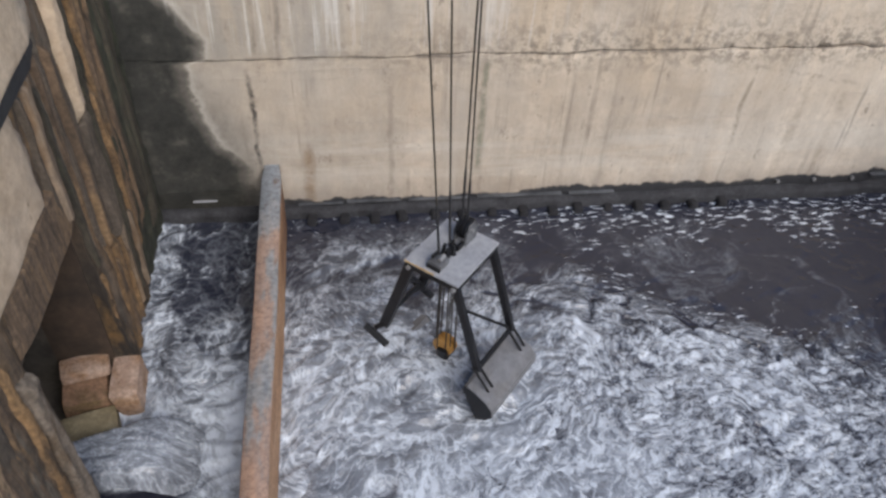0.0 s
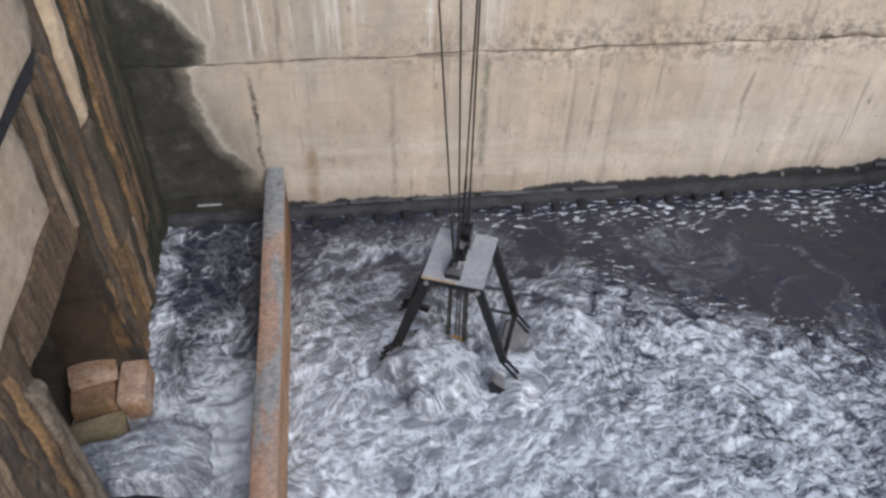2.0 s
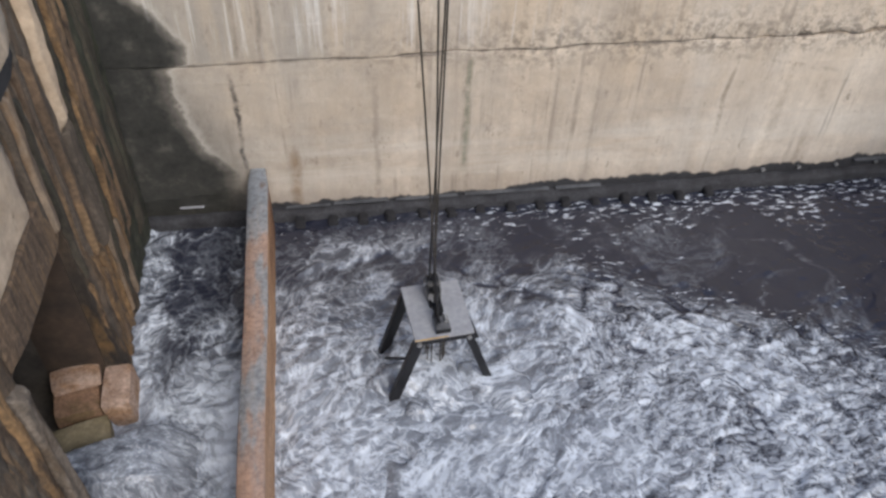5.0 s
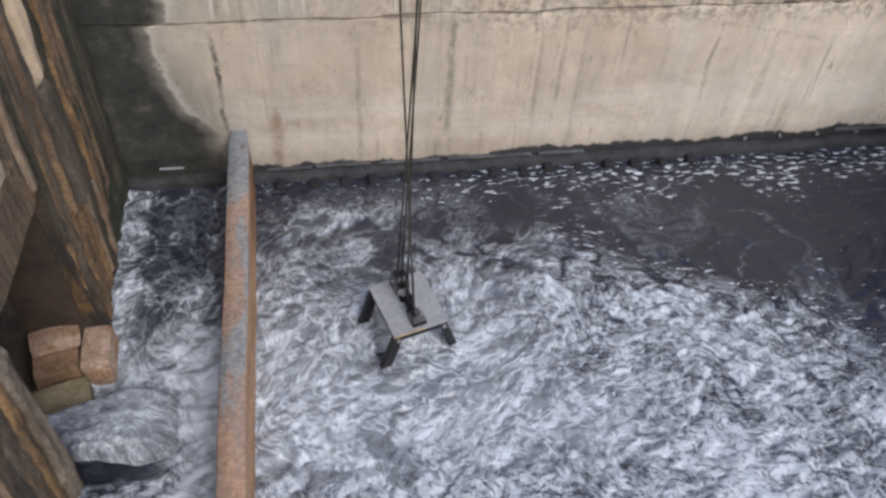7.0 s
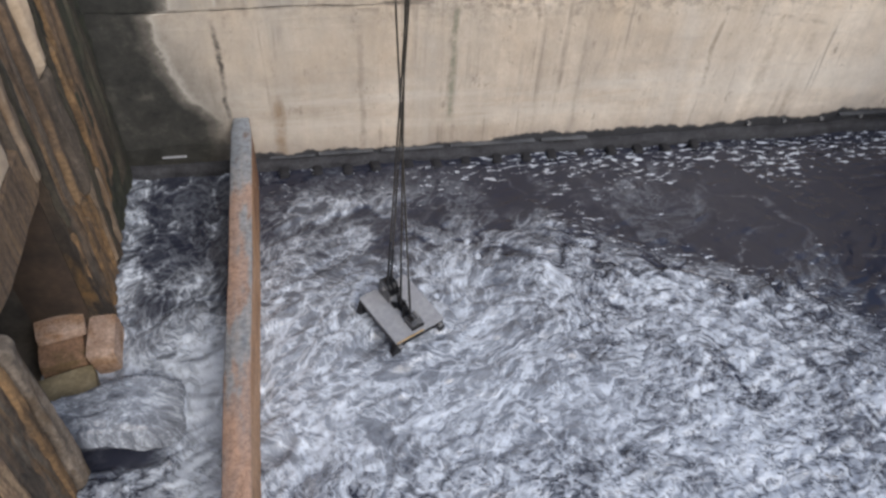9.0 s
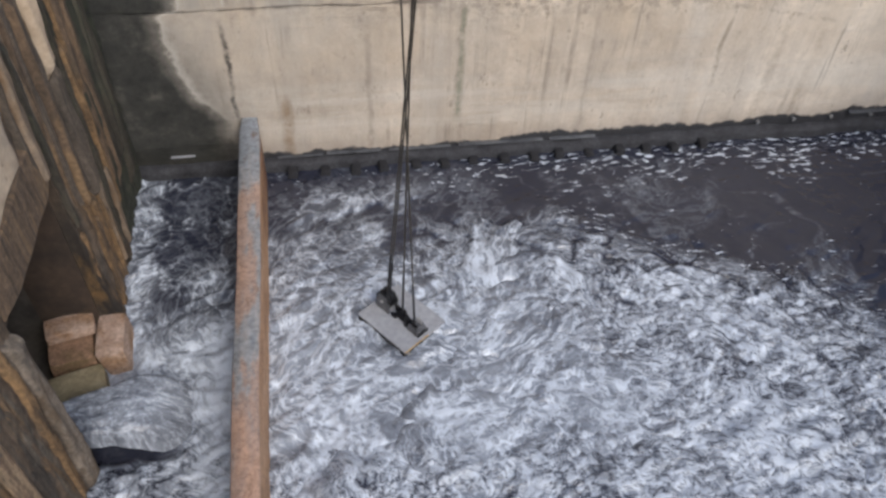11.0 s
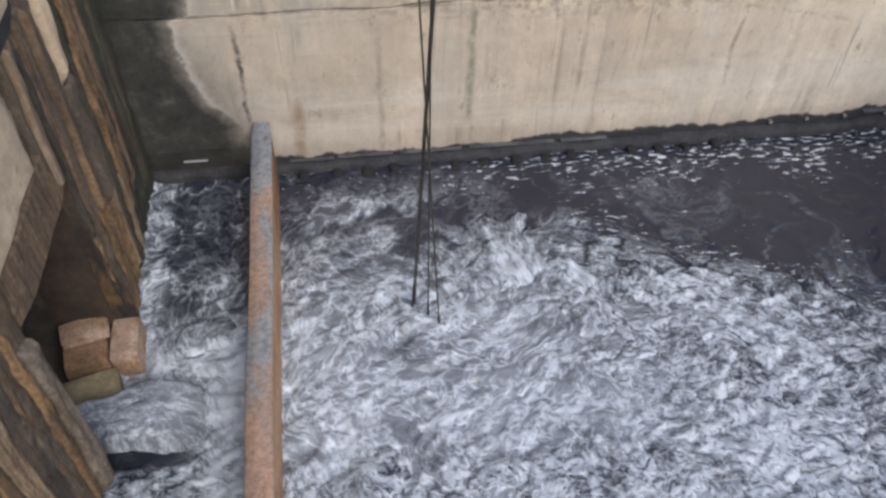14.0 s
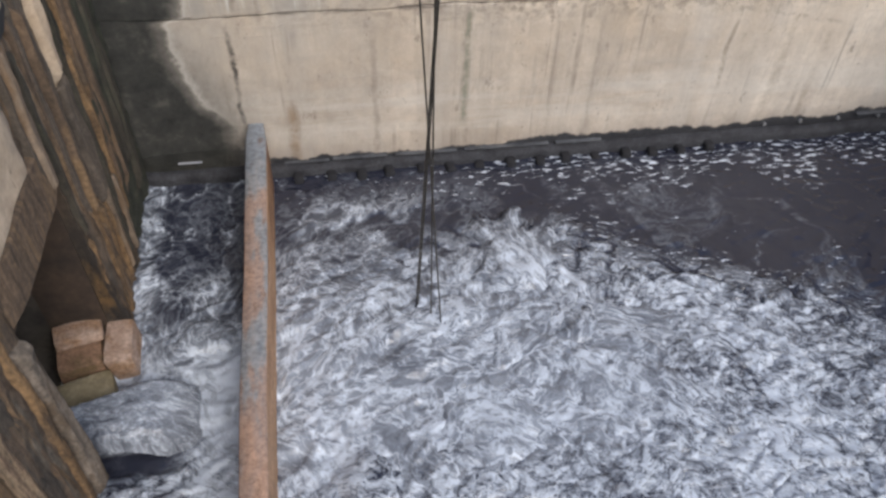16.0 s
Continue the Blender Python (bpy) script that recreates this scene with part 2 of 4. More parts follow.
    h = k.math("ADD", k.noise(14, 6, 0.7), k.math("MULTIPLY", boards, 0.25))
    k.bump(h, 0.55, 0.03)
    return k.m


def make_sidewall():
    """Rough wall streaked with rust, darker and faintly greenish towards the corner."""
    k = Mat("streaked_side_wall", 0.9)
    y, z = k.axis("Y"), k.axis("Z")
    v = k.mapped(1, 6.0, 0.30)
    s1 = k.noise(1.0, 7, 0.62, v, 0.5)
    c = k.ramp(s1, [(0.30, (0.02, 0.016, 0.013)), (0.42, (0.07, 0.05, 0.034)), (0.50, (0.145, 0.10, 0.066)), (0.58, (0.09, 0.073, 0.056)), (0.70, (0.25, 0.21, 0.165))])
    och = k.ramp(k.noise(1.0, 6, 0.7, k.mapped(1, 4.5, 0.5, (4, 1, 2))), [(0.52, 0.0), (0.66, 1.0)])
    c = k.mix(k.math("MULTIPLY", och, 0.75), c, (0.29, 0.165, 0.06))
    grime = k.ramp(k.noise(5, 6, 0.75), [(0.35, 0.45), (0.65, 1.15)])
    c = k.mix(1.0, c, grime, "MULTIPLY")
    # near-black, faintly greenish tone that grows towards the corner
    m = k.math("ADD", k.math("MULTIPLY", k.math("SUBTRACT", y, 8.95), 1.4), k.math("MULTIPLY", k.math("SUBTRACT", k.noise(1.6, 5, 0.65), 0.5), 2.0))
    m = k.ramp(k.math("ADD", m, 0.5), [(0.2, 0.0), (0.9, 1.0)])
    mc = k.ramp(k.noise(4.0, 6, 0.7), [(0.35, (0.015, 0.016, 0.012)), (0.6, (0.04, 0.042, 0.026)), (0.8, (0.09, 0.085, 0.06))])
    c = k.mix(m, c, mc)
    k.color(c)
    k.bump(k.math("ADD", s1, k.noise(10, 6, 0.75)), 0.8, 0.04)
    return k.m


def make_plain(name, low, high, scale=4.0, rough=0.85, metallic=0.0, bump=0.4, stretch=(1, 1, 1), spot=None):
    k = Mat(name, rough, metallic)
    n = k.noise(scale, 7, 0.68, k.mapped(*stretch))
    c = k.ramp(n, [(0.3, low), (0.7, high)])
    if spot:
        f = k.ramp(k.noise(scale * 0.6, 6, 0.7, k.mapped(*stretch, (3, 5, 1))), [(0.5, 0.0), (0.62, 1.0)])
        c = k.mix(f, c, spot)
    g = k.ramp(k.noise(scale * 6, 5, 0.7), [(0.3, 0.5 if bump >= 0.8 else 0.75), (0.7, 1.3 if bump >= 0.8 else 1.12)])
    c = k.mix(1.0, c, g, "MULTIPLY")
    k.color(c)
    k.bump(k.noise(scale * 5, 6, 0.7), bump, 0.035 if bump >= 0.8 else 0.015)
    return k.m


def make_divider_steel(rusty):
    k = Mat("rusty_side_steel" if rusty else "painted_rusty_steel", 0.75)
    n = k.noise(1.0, 6, 0.65, k.mapped(3.0, 0.75, 3.0))
    n = k.math("SUBTRACT", n, k.ramp(k.math("DIVIDE", k.axis("Y"), 12.0), [(0.68, 0.0), (0.86, 0.16)]))
    if rusty:
        c = k.ramp(n, [(0.3, (0.19, 0.095, 0.05)), (0.5, (0.43, 0.245, 0.13)), (0.7, (0.55, 0.36, 0.23))])
    else:
        c = k.ramp(n, [(0.30, (0.21, 0.225, 0.245)), (0.43, (0.28, 0.27, 0.265)), (0.49, (0.33, 0.235, 0.19)), (0.66, (0.42, 0.26, 0.18)), (0.8, (0.25, 0.145, 0.09))])
    g = k.ramp(k.noise(14, 6, 0.75), [(0.3, 0.5), (0.65, 1.2)])
    c = k.mix(1.0, c, g, "MULTIPLY")
    f = k.ramp(k.noise(4.5, 6, 0.7, k.mapped(1, 0.5, 1, (2, 2, 2))), [(0.58, 0.0), (0.68, 1.0)])
    c = k.mix(k.math("MULTIPLY", f, 0.7), c, (0.12, 0.065, 0.04))
    k.color(c)
    k.bump(k.noise(22, 6, 0.7), 0.5, 0.01)
    return k.m


def make_water(name, laced=1.0):
    """Dark murky water under drawn-out foam. The mesh says where each bit of water has come from (flow), how thick the
    foam lies (foam), how crumpled the surface is (facet) and where short streaks of foam and painted sky glint ride
    (dash)."""
    k = Mat(name, 0.09)

    def attr(nm, out="Fac"):
        n = k.t.nodes.new("ShaderNodeAttribute")
        n.attribute_name = nm
        return n.outputs[out]

    def centred(src, gain):
        return k.math("MULTIPLY", k.math("SUBTRACT", src, 0.5), gain)

    def fold(src, power):
        """1 on the crest line of a noise, falling off on both sides."""
        return k.math("POWER", k.math("SUBTRACT", 1.0, k.math("MULTIPLY", k.math("ABSOLUTE", k.math("SUBTRACT", src, 0.5)), 3.2, True)), power)

    d, facet, dash = attr("foam"), attr("facet"), attr("dash")
    flow, still = attr("flow", "Vector"), attr("spot", "Vector")
    w = k.node("ShaderNodeTexNoise", Scale=1.7, Detail=3, Roughness=0.5)
    k.link(still, w.inputs["Vector"])
    off = k.t.nodes.new("ShaderNodeVectorMath")
    off.operation = "SCALE"
    off.inputs["Scale"].default_value = 0.6
    k.link(w.outputs["Color"], off.inputs[0])
    add = k.t.nodes.new("ShaderNodeVectorMath")
    k.link(flow, add.inputs[0])
    k.link(off.outputs[0], add.inputs[1])
    v = add.outputs[0]

    # soft clouds of foam, threads drawn out by the current, fine grit
    cloud = k.math("ADD", centred(k.noise(0.85, 3, 0.55, v), 1.3), centred(k.noise(2.6, 7, 0.66, v), 1.0))
    thread = k.math("ADD", k.math("MULTIPLY", fold(k.noise(1.1, 6, 0.6, v), 18), 0.6), k.math("MULTIPLY", fold(k.noise(2.4, 6, 0.62, v), 11), 0.5))
    thread = k.math("ADD", thread, k.math("MULTIPLY", fold(k.noise(4.6, 3, 0.5, k.mapped(1, 1, 1, (9, 4, 0), v)), 10), 0.22))
    grit = k.math("ADD", centred(k.noise(7.0, 6, 0.72, v), 0.8), centred(k.noise(24.0, 3, 0.7, still), 0.45))
    # crumpled surface: sky reflection painted into the colour as bright flanks, dark creases
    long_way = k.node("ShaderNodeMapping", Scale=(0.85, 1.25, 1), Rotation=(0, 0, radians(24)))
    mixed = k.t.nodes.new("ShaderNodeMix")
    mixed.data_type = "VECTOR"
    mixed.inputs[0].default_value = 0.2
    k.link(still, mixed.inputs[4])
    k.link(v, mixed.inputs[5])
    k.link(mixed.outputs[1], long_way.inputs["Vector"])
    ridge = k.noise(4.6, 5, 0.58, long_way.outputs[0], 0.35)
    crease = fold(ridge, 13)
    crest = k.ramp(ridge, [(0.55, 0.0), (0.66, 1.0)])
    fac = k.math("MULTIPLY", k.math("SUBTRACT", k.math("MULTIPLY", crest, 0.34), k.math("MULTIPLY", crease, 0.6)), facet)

    thick = k.math("MULTIPLY", k.math("SUBTRACT", d, 0.155), 1.1, True)
    loose = k.math("MULTIPLY", thick, 2.6, True)
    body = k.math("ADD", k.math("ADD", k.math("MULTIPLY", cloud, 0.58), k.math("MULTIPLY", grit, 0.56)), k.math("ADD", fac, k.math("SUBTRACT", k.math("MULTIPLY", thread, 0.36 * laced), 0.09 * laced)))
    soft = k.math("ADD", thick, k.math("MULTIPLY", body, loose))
    rim = k.math("MULTIPLY", k.math("SUBTRACT", d, 0.045), 4.6, True)
    lace = k.math("MULTIPLY", k.math("MULTIPLY", k.math("MULTIPLY", thread, laced), rim), k.math("ADD", 0.8, grit))
    fo = k.math("MULTIPLY", k.math("ADD", soft, lace), 0.92, True)
    # sky glints painted on the quiet water as short foam-coloured streaks
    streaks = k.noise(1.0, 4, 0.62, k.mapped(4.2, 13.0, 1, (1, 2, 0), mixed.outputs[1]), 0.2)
    glint = k.ramp(k.math("ADD", streaks, k.math("MULTIPLY", k.math("SUBTRACT", dash, 1.0), 0.22)), [(0.58, 0.0), (0.66, 1.0)])
    glint = k.math("MULTIPLY", glint, k.math("MULTIPLY", dash, 4.0, True))
    glint = k.math("MULTIPLY", glint, k.math("SUBTRACT", 1.0, k.math("MULTIPLY", thick, 3.0, True)))
    fo = k.math("MAXIMUM", fo, glint)
    murk = k.ramp(k.noise(0.5, 3, 0.5, still), [(0.3, (0.016, 0.018, 0.032)), (0.7, (0.029, 0.031, 0.045))])
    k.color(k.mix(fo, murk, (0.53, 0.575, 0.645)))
    k.rough(k.math("ADD", k.math("MULTIPLY", fo, 0.3), 0.1))
    h = k.math("ADD", k.math("MULTIPLY", k.noise(5, 5, 0.6, v), 0.8), k.math("MULTIPLY", ridge, k.math("MULTIPLY", facet, 2.6)))
    h = k.math("MULTIPLY", h, k.math("ADD", k.math("MULTIPLY", d, 2.4, True), 0.2))
    k.bump(h, 0.6, 0.045)
    return k.m


CONCRETE = make_concrete()
SIDEWALL = make_sidewall()
WATER = make_water("foaming_dark_water")
JETMAT = make_water("outfall_water", 0.5)
PALE = make_plain("exposed_pale_concrete", (0.38, 0.285, 0.195), (0.58, 0.46, 0.345), 1.6)
GREYCRUST = make_plain("grey_crust", (0.038, 0.031, 0.024), (0.15, 0.115, 0.086), 3.0, stretch=(1, 3, 0.5), bump=0.8)
JAMB = make_plain("grey_brown_crust", (0.08, 0.064, 0.05), (0.31, 0.25, 0.195), 3.0, stretch=(1, 3, 0.7), spot=(0.12, 0.085, 0.055), bump=0.9)
BROWN = make_plain("rotten_brown_timber", (0.026, 0.019, 0.014), (0.20, 0.132, 0.083), 2.2, stretch=(1, 6, 0.6), spot=(0.22, 0.14, 0.075), bump=0.9)
DARKTIMBER = make_plain("dark_greenish_timber", (0.014, 0.012, 0.009), (0.08, 0.066, 0.046), 2.4, stretch=(1, 6, 0.6), spot=(0.052, 0.05, 0.032), bump=0.9)
PALETIMBER = make_plain("bleached_brown_timber", (0.10, 0.07, 0.045), (0.56, 0.39, 0.235), 2.2, stretch=(1, 5, 0.7), spot=(0.17, 0.11, 0.07), bump=0.9)
STREAKED = make_plain("grey_brown_streaked_timber", (0.03, 0.024, 0.018), (0.34, 0.25, 0.175), 2.4, stretch=(1, 5, 0.6), spot=(0.16, 0.10, 0.055), bump=0.7)
OCHRE = make_plain("ochre_crust", (0.045, 0.028, 0.016), (0.36, 0.215, 0.10), 2.6, stretch=(1, 3, 0.8), spot=(0.10, 0.07, 0.045), bump=0.9)
PINK = make_plain("pinkish_masonry", (0.33, 0.215, 0.155), (0.57, 0.42, 0.33), 3.5, spot=(0.33, 0.2, 0.12), bump=0.9)
BROWNPINK = make_plain("dirty_shaded_pinkish_masonry", (0.19, 0.105, 0.06), (0.36, 0.22, 0.14), 3.5, spot=(0.17, 0.11, 0.055), bump=0.9)
YELLOWSTONE = make_plain("yellowish_masonry", (0.17, 0.135, 0.075), (0.36, 0.30, 0.19), 3.0, spot=(0.13, 0.10, 0.07))
# the two culvert colours are darkened to stand for the deep shade inside
DARKSTONE = make_plain("shade_dark_masonry", (0.03, 0.026, 0.023), (0.09, 0.078, 0.066), 2.0)
SHADEBROWN = make_plain("shade_brown_stone", (0.018, 0.014, 0.011), (0.075, 0.048, 0.032), 1.6)
SHEENGREY = make_plain("wet_sheen_grey", (0.03, 0.032, 0.037), (0.14, 0.145, 0.155), 2.2, 0.35, stretch=(1, 1, 4))
WETGREY = make_plain("wet_grimy_steel", (0.012, 0.012, 0.015), (0.05, 0.05, 0.056), 3.0, 0.8, bump=0.8)
# black of the wet stubs and sleeves, and of the coping's shadow line
TARSHADE = make_plain("wet_steel_and_shadow_black", (0.008, 0.008, 0.010), (0.026, 0.026, 0.030), 3.0, 0.85)
STEEL_TOP = make_divider_steel(False)
STEEL_RUST = make_divider_steel(True)
PLATE = make_plain("grey_painted_steel", (0.27, 0.275, 0.295), (0.36, 0.365, 0.385), 2.0, 0.5, 0.0, 0.15)
BLACKSTEEL = make_plain("black_painted_steel", (0.006, 0.006, 0.008), (0.017, 0.017, 0.019), 4.0, 0.45, 0.2, 0.2)
SHELLSTEEL = make_plain("worn_grey_steel", (0.12, 0.12, 0.128), (0.22, 0.22, 0.23), 2.0, 0.45, 0.1, 0.2, spot=(0.15, 0.145, 0.145))
YELLOWPAINT = make_plain("worn_yellow_paint", (0.36, 0.22, 0.08), (0.58, 0.40, 0.18), 6.0, 0.5)
GEARGREY = make_plain("greasy_grey_steel", (0.07, 0.072, 0.08), (0.19, 0.192, 0.20), 5.0, 0.4, 0.2, 0.2)
ORANGE = make_plain("orange_painted_sheave", (0.40, 0.20, 0.045), (0.58, 0.33, 0.10), 5.0, 0.5)
WIRE = make_plain("greasy_steel_wire", (0.03, 0.026, 0.022), (0.10, 0.088, 0.072), 20.0, 0.5, 0.5)
BRIGHT = make_plain("worn_bright_steel", (0.3, 0.3, 0.3), (0.45, 0.45, 0.45), 8.0, 0.35, 0.6)


# ---- mesh helpers ----
def part(name, bm, material, parent=None, label="", flat=True):
    me = bpy.data.meshes.new(name)
    bm.normal_update()
    bm.to_mesh(me)
    bm.free()
    me.materials.append(material)
    if not flat:
        me.polygons.foreach_set("use_smooth", [True] * len(me.polygons))
    ob = new(name, me)
    ob.parent = parent
    return tagged(ob, label)


def thing(name, label, category, kind="", group="", at=None):
    ob = tagged(new(name), label, category, group, kind)
    ob.empty_display_size = 0.2
    if at is not None:
        ob.matrix_basis = at
    return ob


def box(bm, x0, x1, y0, y1, z0, z1, bevel=0.0, rot=None):
    r = bmesh.ops.create_cube(bm, size=1)
    m = Matrix.Translation(((x0 + x1) / 2, (y0 + y1) / 2, (z0 + z1) / 2)) @ (rot or Matrix()) @ Matrix.Diagonal((x1 - x0, y1 - y0, z1 - z0, 1))
    bmesh.ops.transform(bm, matrix=m, verts=r["verts"])
    if bevel:
        es = {e for v in r["verts"] for e in v.link_edges}
        bmesh.ops.bevel(bm, geom=list(es), offset=bevel, segments=2, affect="EDGES")
    return bm


def rod(bm, a, b, r, seg=10, r2=None):
    a, b = Vector(a), Vector(b)
    q = (b - a).to_track_quat("Z", "Y").to_matrix().to_4x4()
    bmesh.ops.create_cone(bm, cap_ends=True, segments=seg, radius1=r, radius2=r if r2 is None else r2, depth=(b - a).length,
                          matrix=Matrix.Translation((a + b) / 2) @ q)
    return bm


def bar(bm, a, b, w, d, side=(0, 1, 0), bevel=0.008):
    """A straight rectangular bar from a to b; w is its width along side, d its depth."""
    a, b = Vector(a), Vector(b)
    zz = (b - a).normalized()
    yy = (Vector(side) - zz * zz.dot(Vector(side))).normalized()
    xx = yy.cross(zz)
    m = Matrix((xx, yy, zz)).transposed().to_4x4()
    m.translation = (a + b) / 2
    r = bmesh.ops.create_cube(bm, size=1)
    bmesh.ops.transform(bm, matrix=m @ Matrix.Diagonal((d, w, (b - a).length, 1)), verts=r["verts"])
    if bevel:
        es = {e for v in r["verts"] for e in v.link_edges}
        bmesh.ops.bevel(bm, geom=list(es), offset=bevel, segments=1, affect="EDGES")
    return bm


def prism(bm, profile, v0, v1):
    """Extrudes a closed outline in x, z between y = v0 and y = v1."""
    lo = [bm.verts.new((x, v0, z)) for x, z in profile]
    hi = [bm.verts.new((x, v1, z)) for x, z in profile]
    n = len(profile)
    bm.faces.new(lo)
    bm.faces.new(hi[::-1])
    for i in range(n):
        bm.faces.new((lo[(i + 1) % n], lo[i], hi[i], hi[(i + 1) % n]))
    bmesh.ops.recalc_face_normals(bm, faces=bm.faces[:])
    return bm


def grid_mesh(name, pts, material, parent=None, smooth_faces=True, fields=None, closed_back=None):
    """A sheet from an array of points (rows, columns, 3). closed_back: an offset by which the rim is carried back, to make a solid slab."""
    nr, nc = pts.shape[:2]
    verts = pts.reshape(-1, 3)
    i = np.arange(nr * nc).reshape(nr, nc)
    faces = np.stack([i[:-1, :-1], i[:-1, 1:], i[1:, 1:], i[1:, :-1]], -1).reshape(-1, 4).tolist()
    verts = verts.tolist()
    if closed_back is not None:
        rim = list(i[0, :]) + list(i[1:, -1]) + list(i[-1, -2::-1]) + list(i[-2:0:-1, 0])
        n0 = len(verts)
        for r in rim:
            verts.append([verts[r][k] + closed_back[k] for k in range(3)])
        m = len(rim)
        for k in range(m):
            faces.append([int(rim[(k + 1) % m]), int(rim[k]), n0 + k, n0 + (k + 1) % m])
        faces.append([n0 + k for k in range(m)])
    me = bpy.data.meshes.new(name)
    me.from_pydata(verts, [], faces)
    me.materials.append(material)
    if smooth_faces:
        flags = np.ones(len(me.polygons), bool)
        if closed_back is not None:
            flags[(nr - 1) * (nc - 1):] = False
        me.polygons.foreach_set("use_smooth", flags)
    for key, field in (fields or {}).items():
        if field.ndim == 3:
            at = me.attributes.new(key, "FLOAT_VECTOR", "POINT")
            vals = np.zeros((len(verts), 3), np.float32)
            vals[:nr * nc] = field.reshape(-1, 3)
            at.data.foreach_set("vector", vals.reshape(-1))
        else:
            at = me.attributes.new(key, "FLOAT", "POINT")
            vals = np.zeros(len(verts), np.float32)
            vals[:nr * nc] = field.reshape(-1)
            at.data.foreach_set("value", vals)
    me.update()
    ob = new(name, me)
    ob.parent = parent
    return ob


# ---- the back wall: two concrete pours and their joint ----
def back_wall():
    wall = thing("wall_back", "stained beige concrete retaining wall with a black wet foot", "wall", "structure")
    x = np.linspace(LEFT - 0.8, RIGHT + 0.8, 420)

    def pour(name, z0, z1, n, seed, base):
        z = np.linspace(z0, z1, n)
        X, Zz = np.meshgrid(x, z)
        Y = BACK + base + 0.016 * fbm(X * 0.5, Zz * 0.6, 3, seed) + 0.006 * fbm(X * 4, Zz * 4, 3, seed + 9)
        spall = smooth(0.1, 0.7, fbm(X * 1.1, Zz * 2.0, 4, seed + 4))
        rim = np.minimum(np.abs(Zz - 2.98) / 0.13, 1)
        right = 0.12 + 0.88 * smooth(2.0, 4.5, X)
        Y = Y + 0.085 * (1 - rim) ** 2 * (0.05 + spall) * right
        Zj = Zz + 0.03 * fbm(X * 1.5, 0 * X + 3, 4, 77) * (1 - rim)
        pts = np.stack([X, Y, Zj], -1)
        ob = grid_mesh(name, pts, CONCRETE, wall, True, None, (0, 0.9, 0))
        return ob

    pour("lower_pour", -1.5, 2.979, 150, 3, 0.0)
    pour("upper_pour", 2.983, 5.4, 90, 8, -0.004)
    return wall


def foot_ledge():
    ledge = thing("ledge", "wet black steel ledge along the foot of the concrete wall", "ledge", "structure")
    n = 260
    x = np.linspace(LEFT, RIGHT, n)
    prof = [(0.0, 0.17), (-0.08, 0.155), (-0.17, 0.125), (-0.20, 0.06), (-0.20, -0.6)]
    pts = np.zeros((len(prof), n, 3))
    for i, (dy, z) in enumerate(prof):
        pts[i, :, 0] = x
        pts[i, :, 1] = BACK + 0.05 + dy + 0.03 * fbm(x * 2.3, x * 0 + i * 0.4, 4, 5)
        pts[i, :, 2] = z + 0.03 * fbm(x * 1.9, x * 0 + 4 + i * 0.5, 4, 6) - 0.02
    grid_mesh("ledge_beam", pts, WETGREY, ledge)
    bm = bmesh.new()
    box(bm, -0.085, 0.075, -0.11, 0.11, -0.4, 0.045, 0.02)
    first = part("stub", bm, TARSHADE, ledge)
    first.location = (-0.72, BACK - 0.235, 0)
    for i in range(1, 15):
        ob = new("stub", first.data)
        ob.parent = ledge
        ob.location = (-0.72 + 0.525 * i + random.uniform(-0.05, 0.05), BACK - 0.235 + random.uniform(-0.04, 0.03), random.uniform(-0.05, 0.02))
        ob.rotation_euler = (random.uniform(-0.1, 0.1), random.uniform(-0.1, 0.1), random.uniform(-0.15, 0.15))
    bm = bmesh.new()
    rod(bm, (0, 0.03, 0), (0, -0.035, 0), 0.035, 6)
    bolt = part("bolt", bm, BRIGHT, ledge, "bright bolt head")
    bolt.location = (7.75, BACK - 0.01, 0.24)
    for x in (8.45, 9.2, 10.0):
        b = new("bolt", bolt.data)
        b.parent = ledge
        b.location = (x, BACK - 0.01, 0.25)
    part("grey_edge_strip", box(bmesh.new(), -2.70, -2.3, BACK - 0.04, BACK + 0.03, 0.29, 0.31, 0.008), PLATE, ledge, "short pale lip")
    # broken grey strips added to imitate the reflection along the wet ledge
    rnd, x = random.Random(4), -0.95
    while x < 12.5:
        w = rnd.uniform(0.5, 1.6)
        if x < 4.2 or x > 8.6:
            z = (0.17 if x < 4.3 else 0.31) + rnd.uniform(-0.012, 0.012)
            part("grey_edge_strip", box(bmesh.new(), x, x + w, BACK - rnd.uniform(0.06, 0.085), BACK + 0.03, z, z + rnd.uniform(0.016, 0.03), 0.006), SHEENGREY, ledge, "grey strip for the reflection on the wet ledge")
        x += w + rnd.uniform(0.03, 0.5)
    return ledge


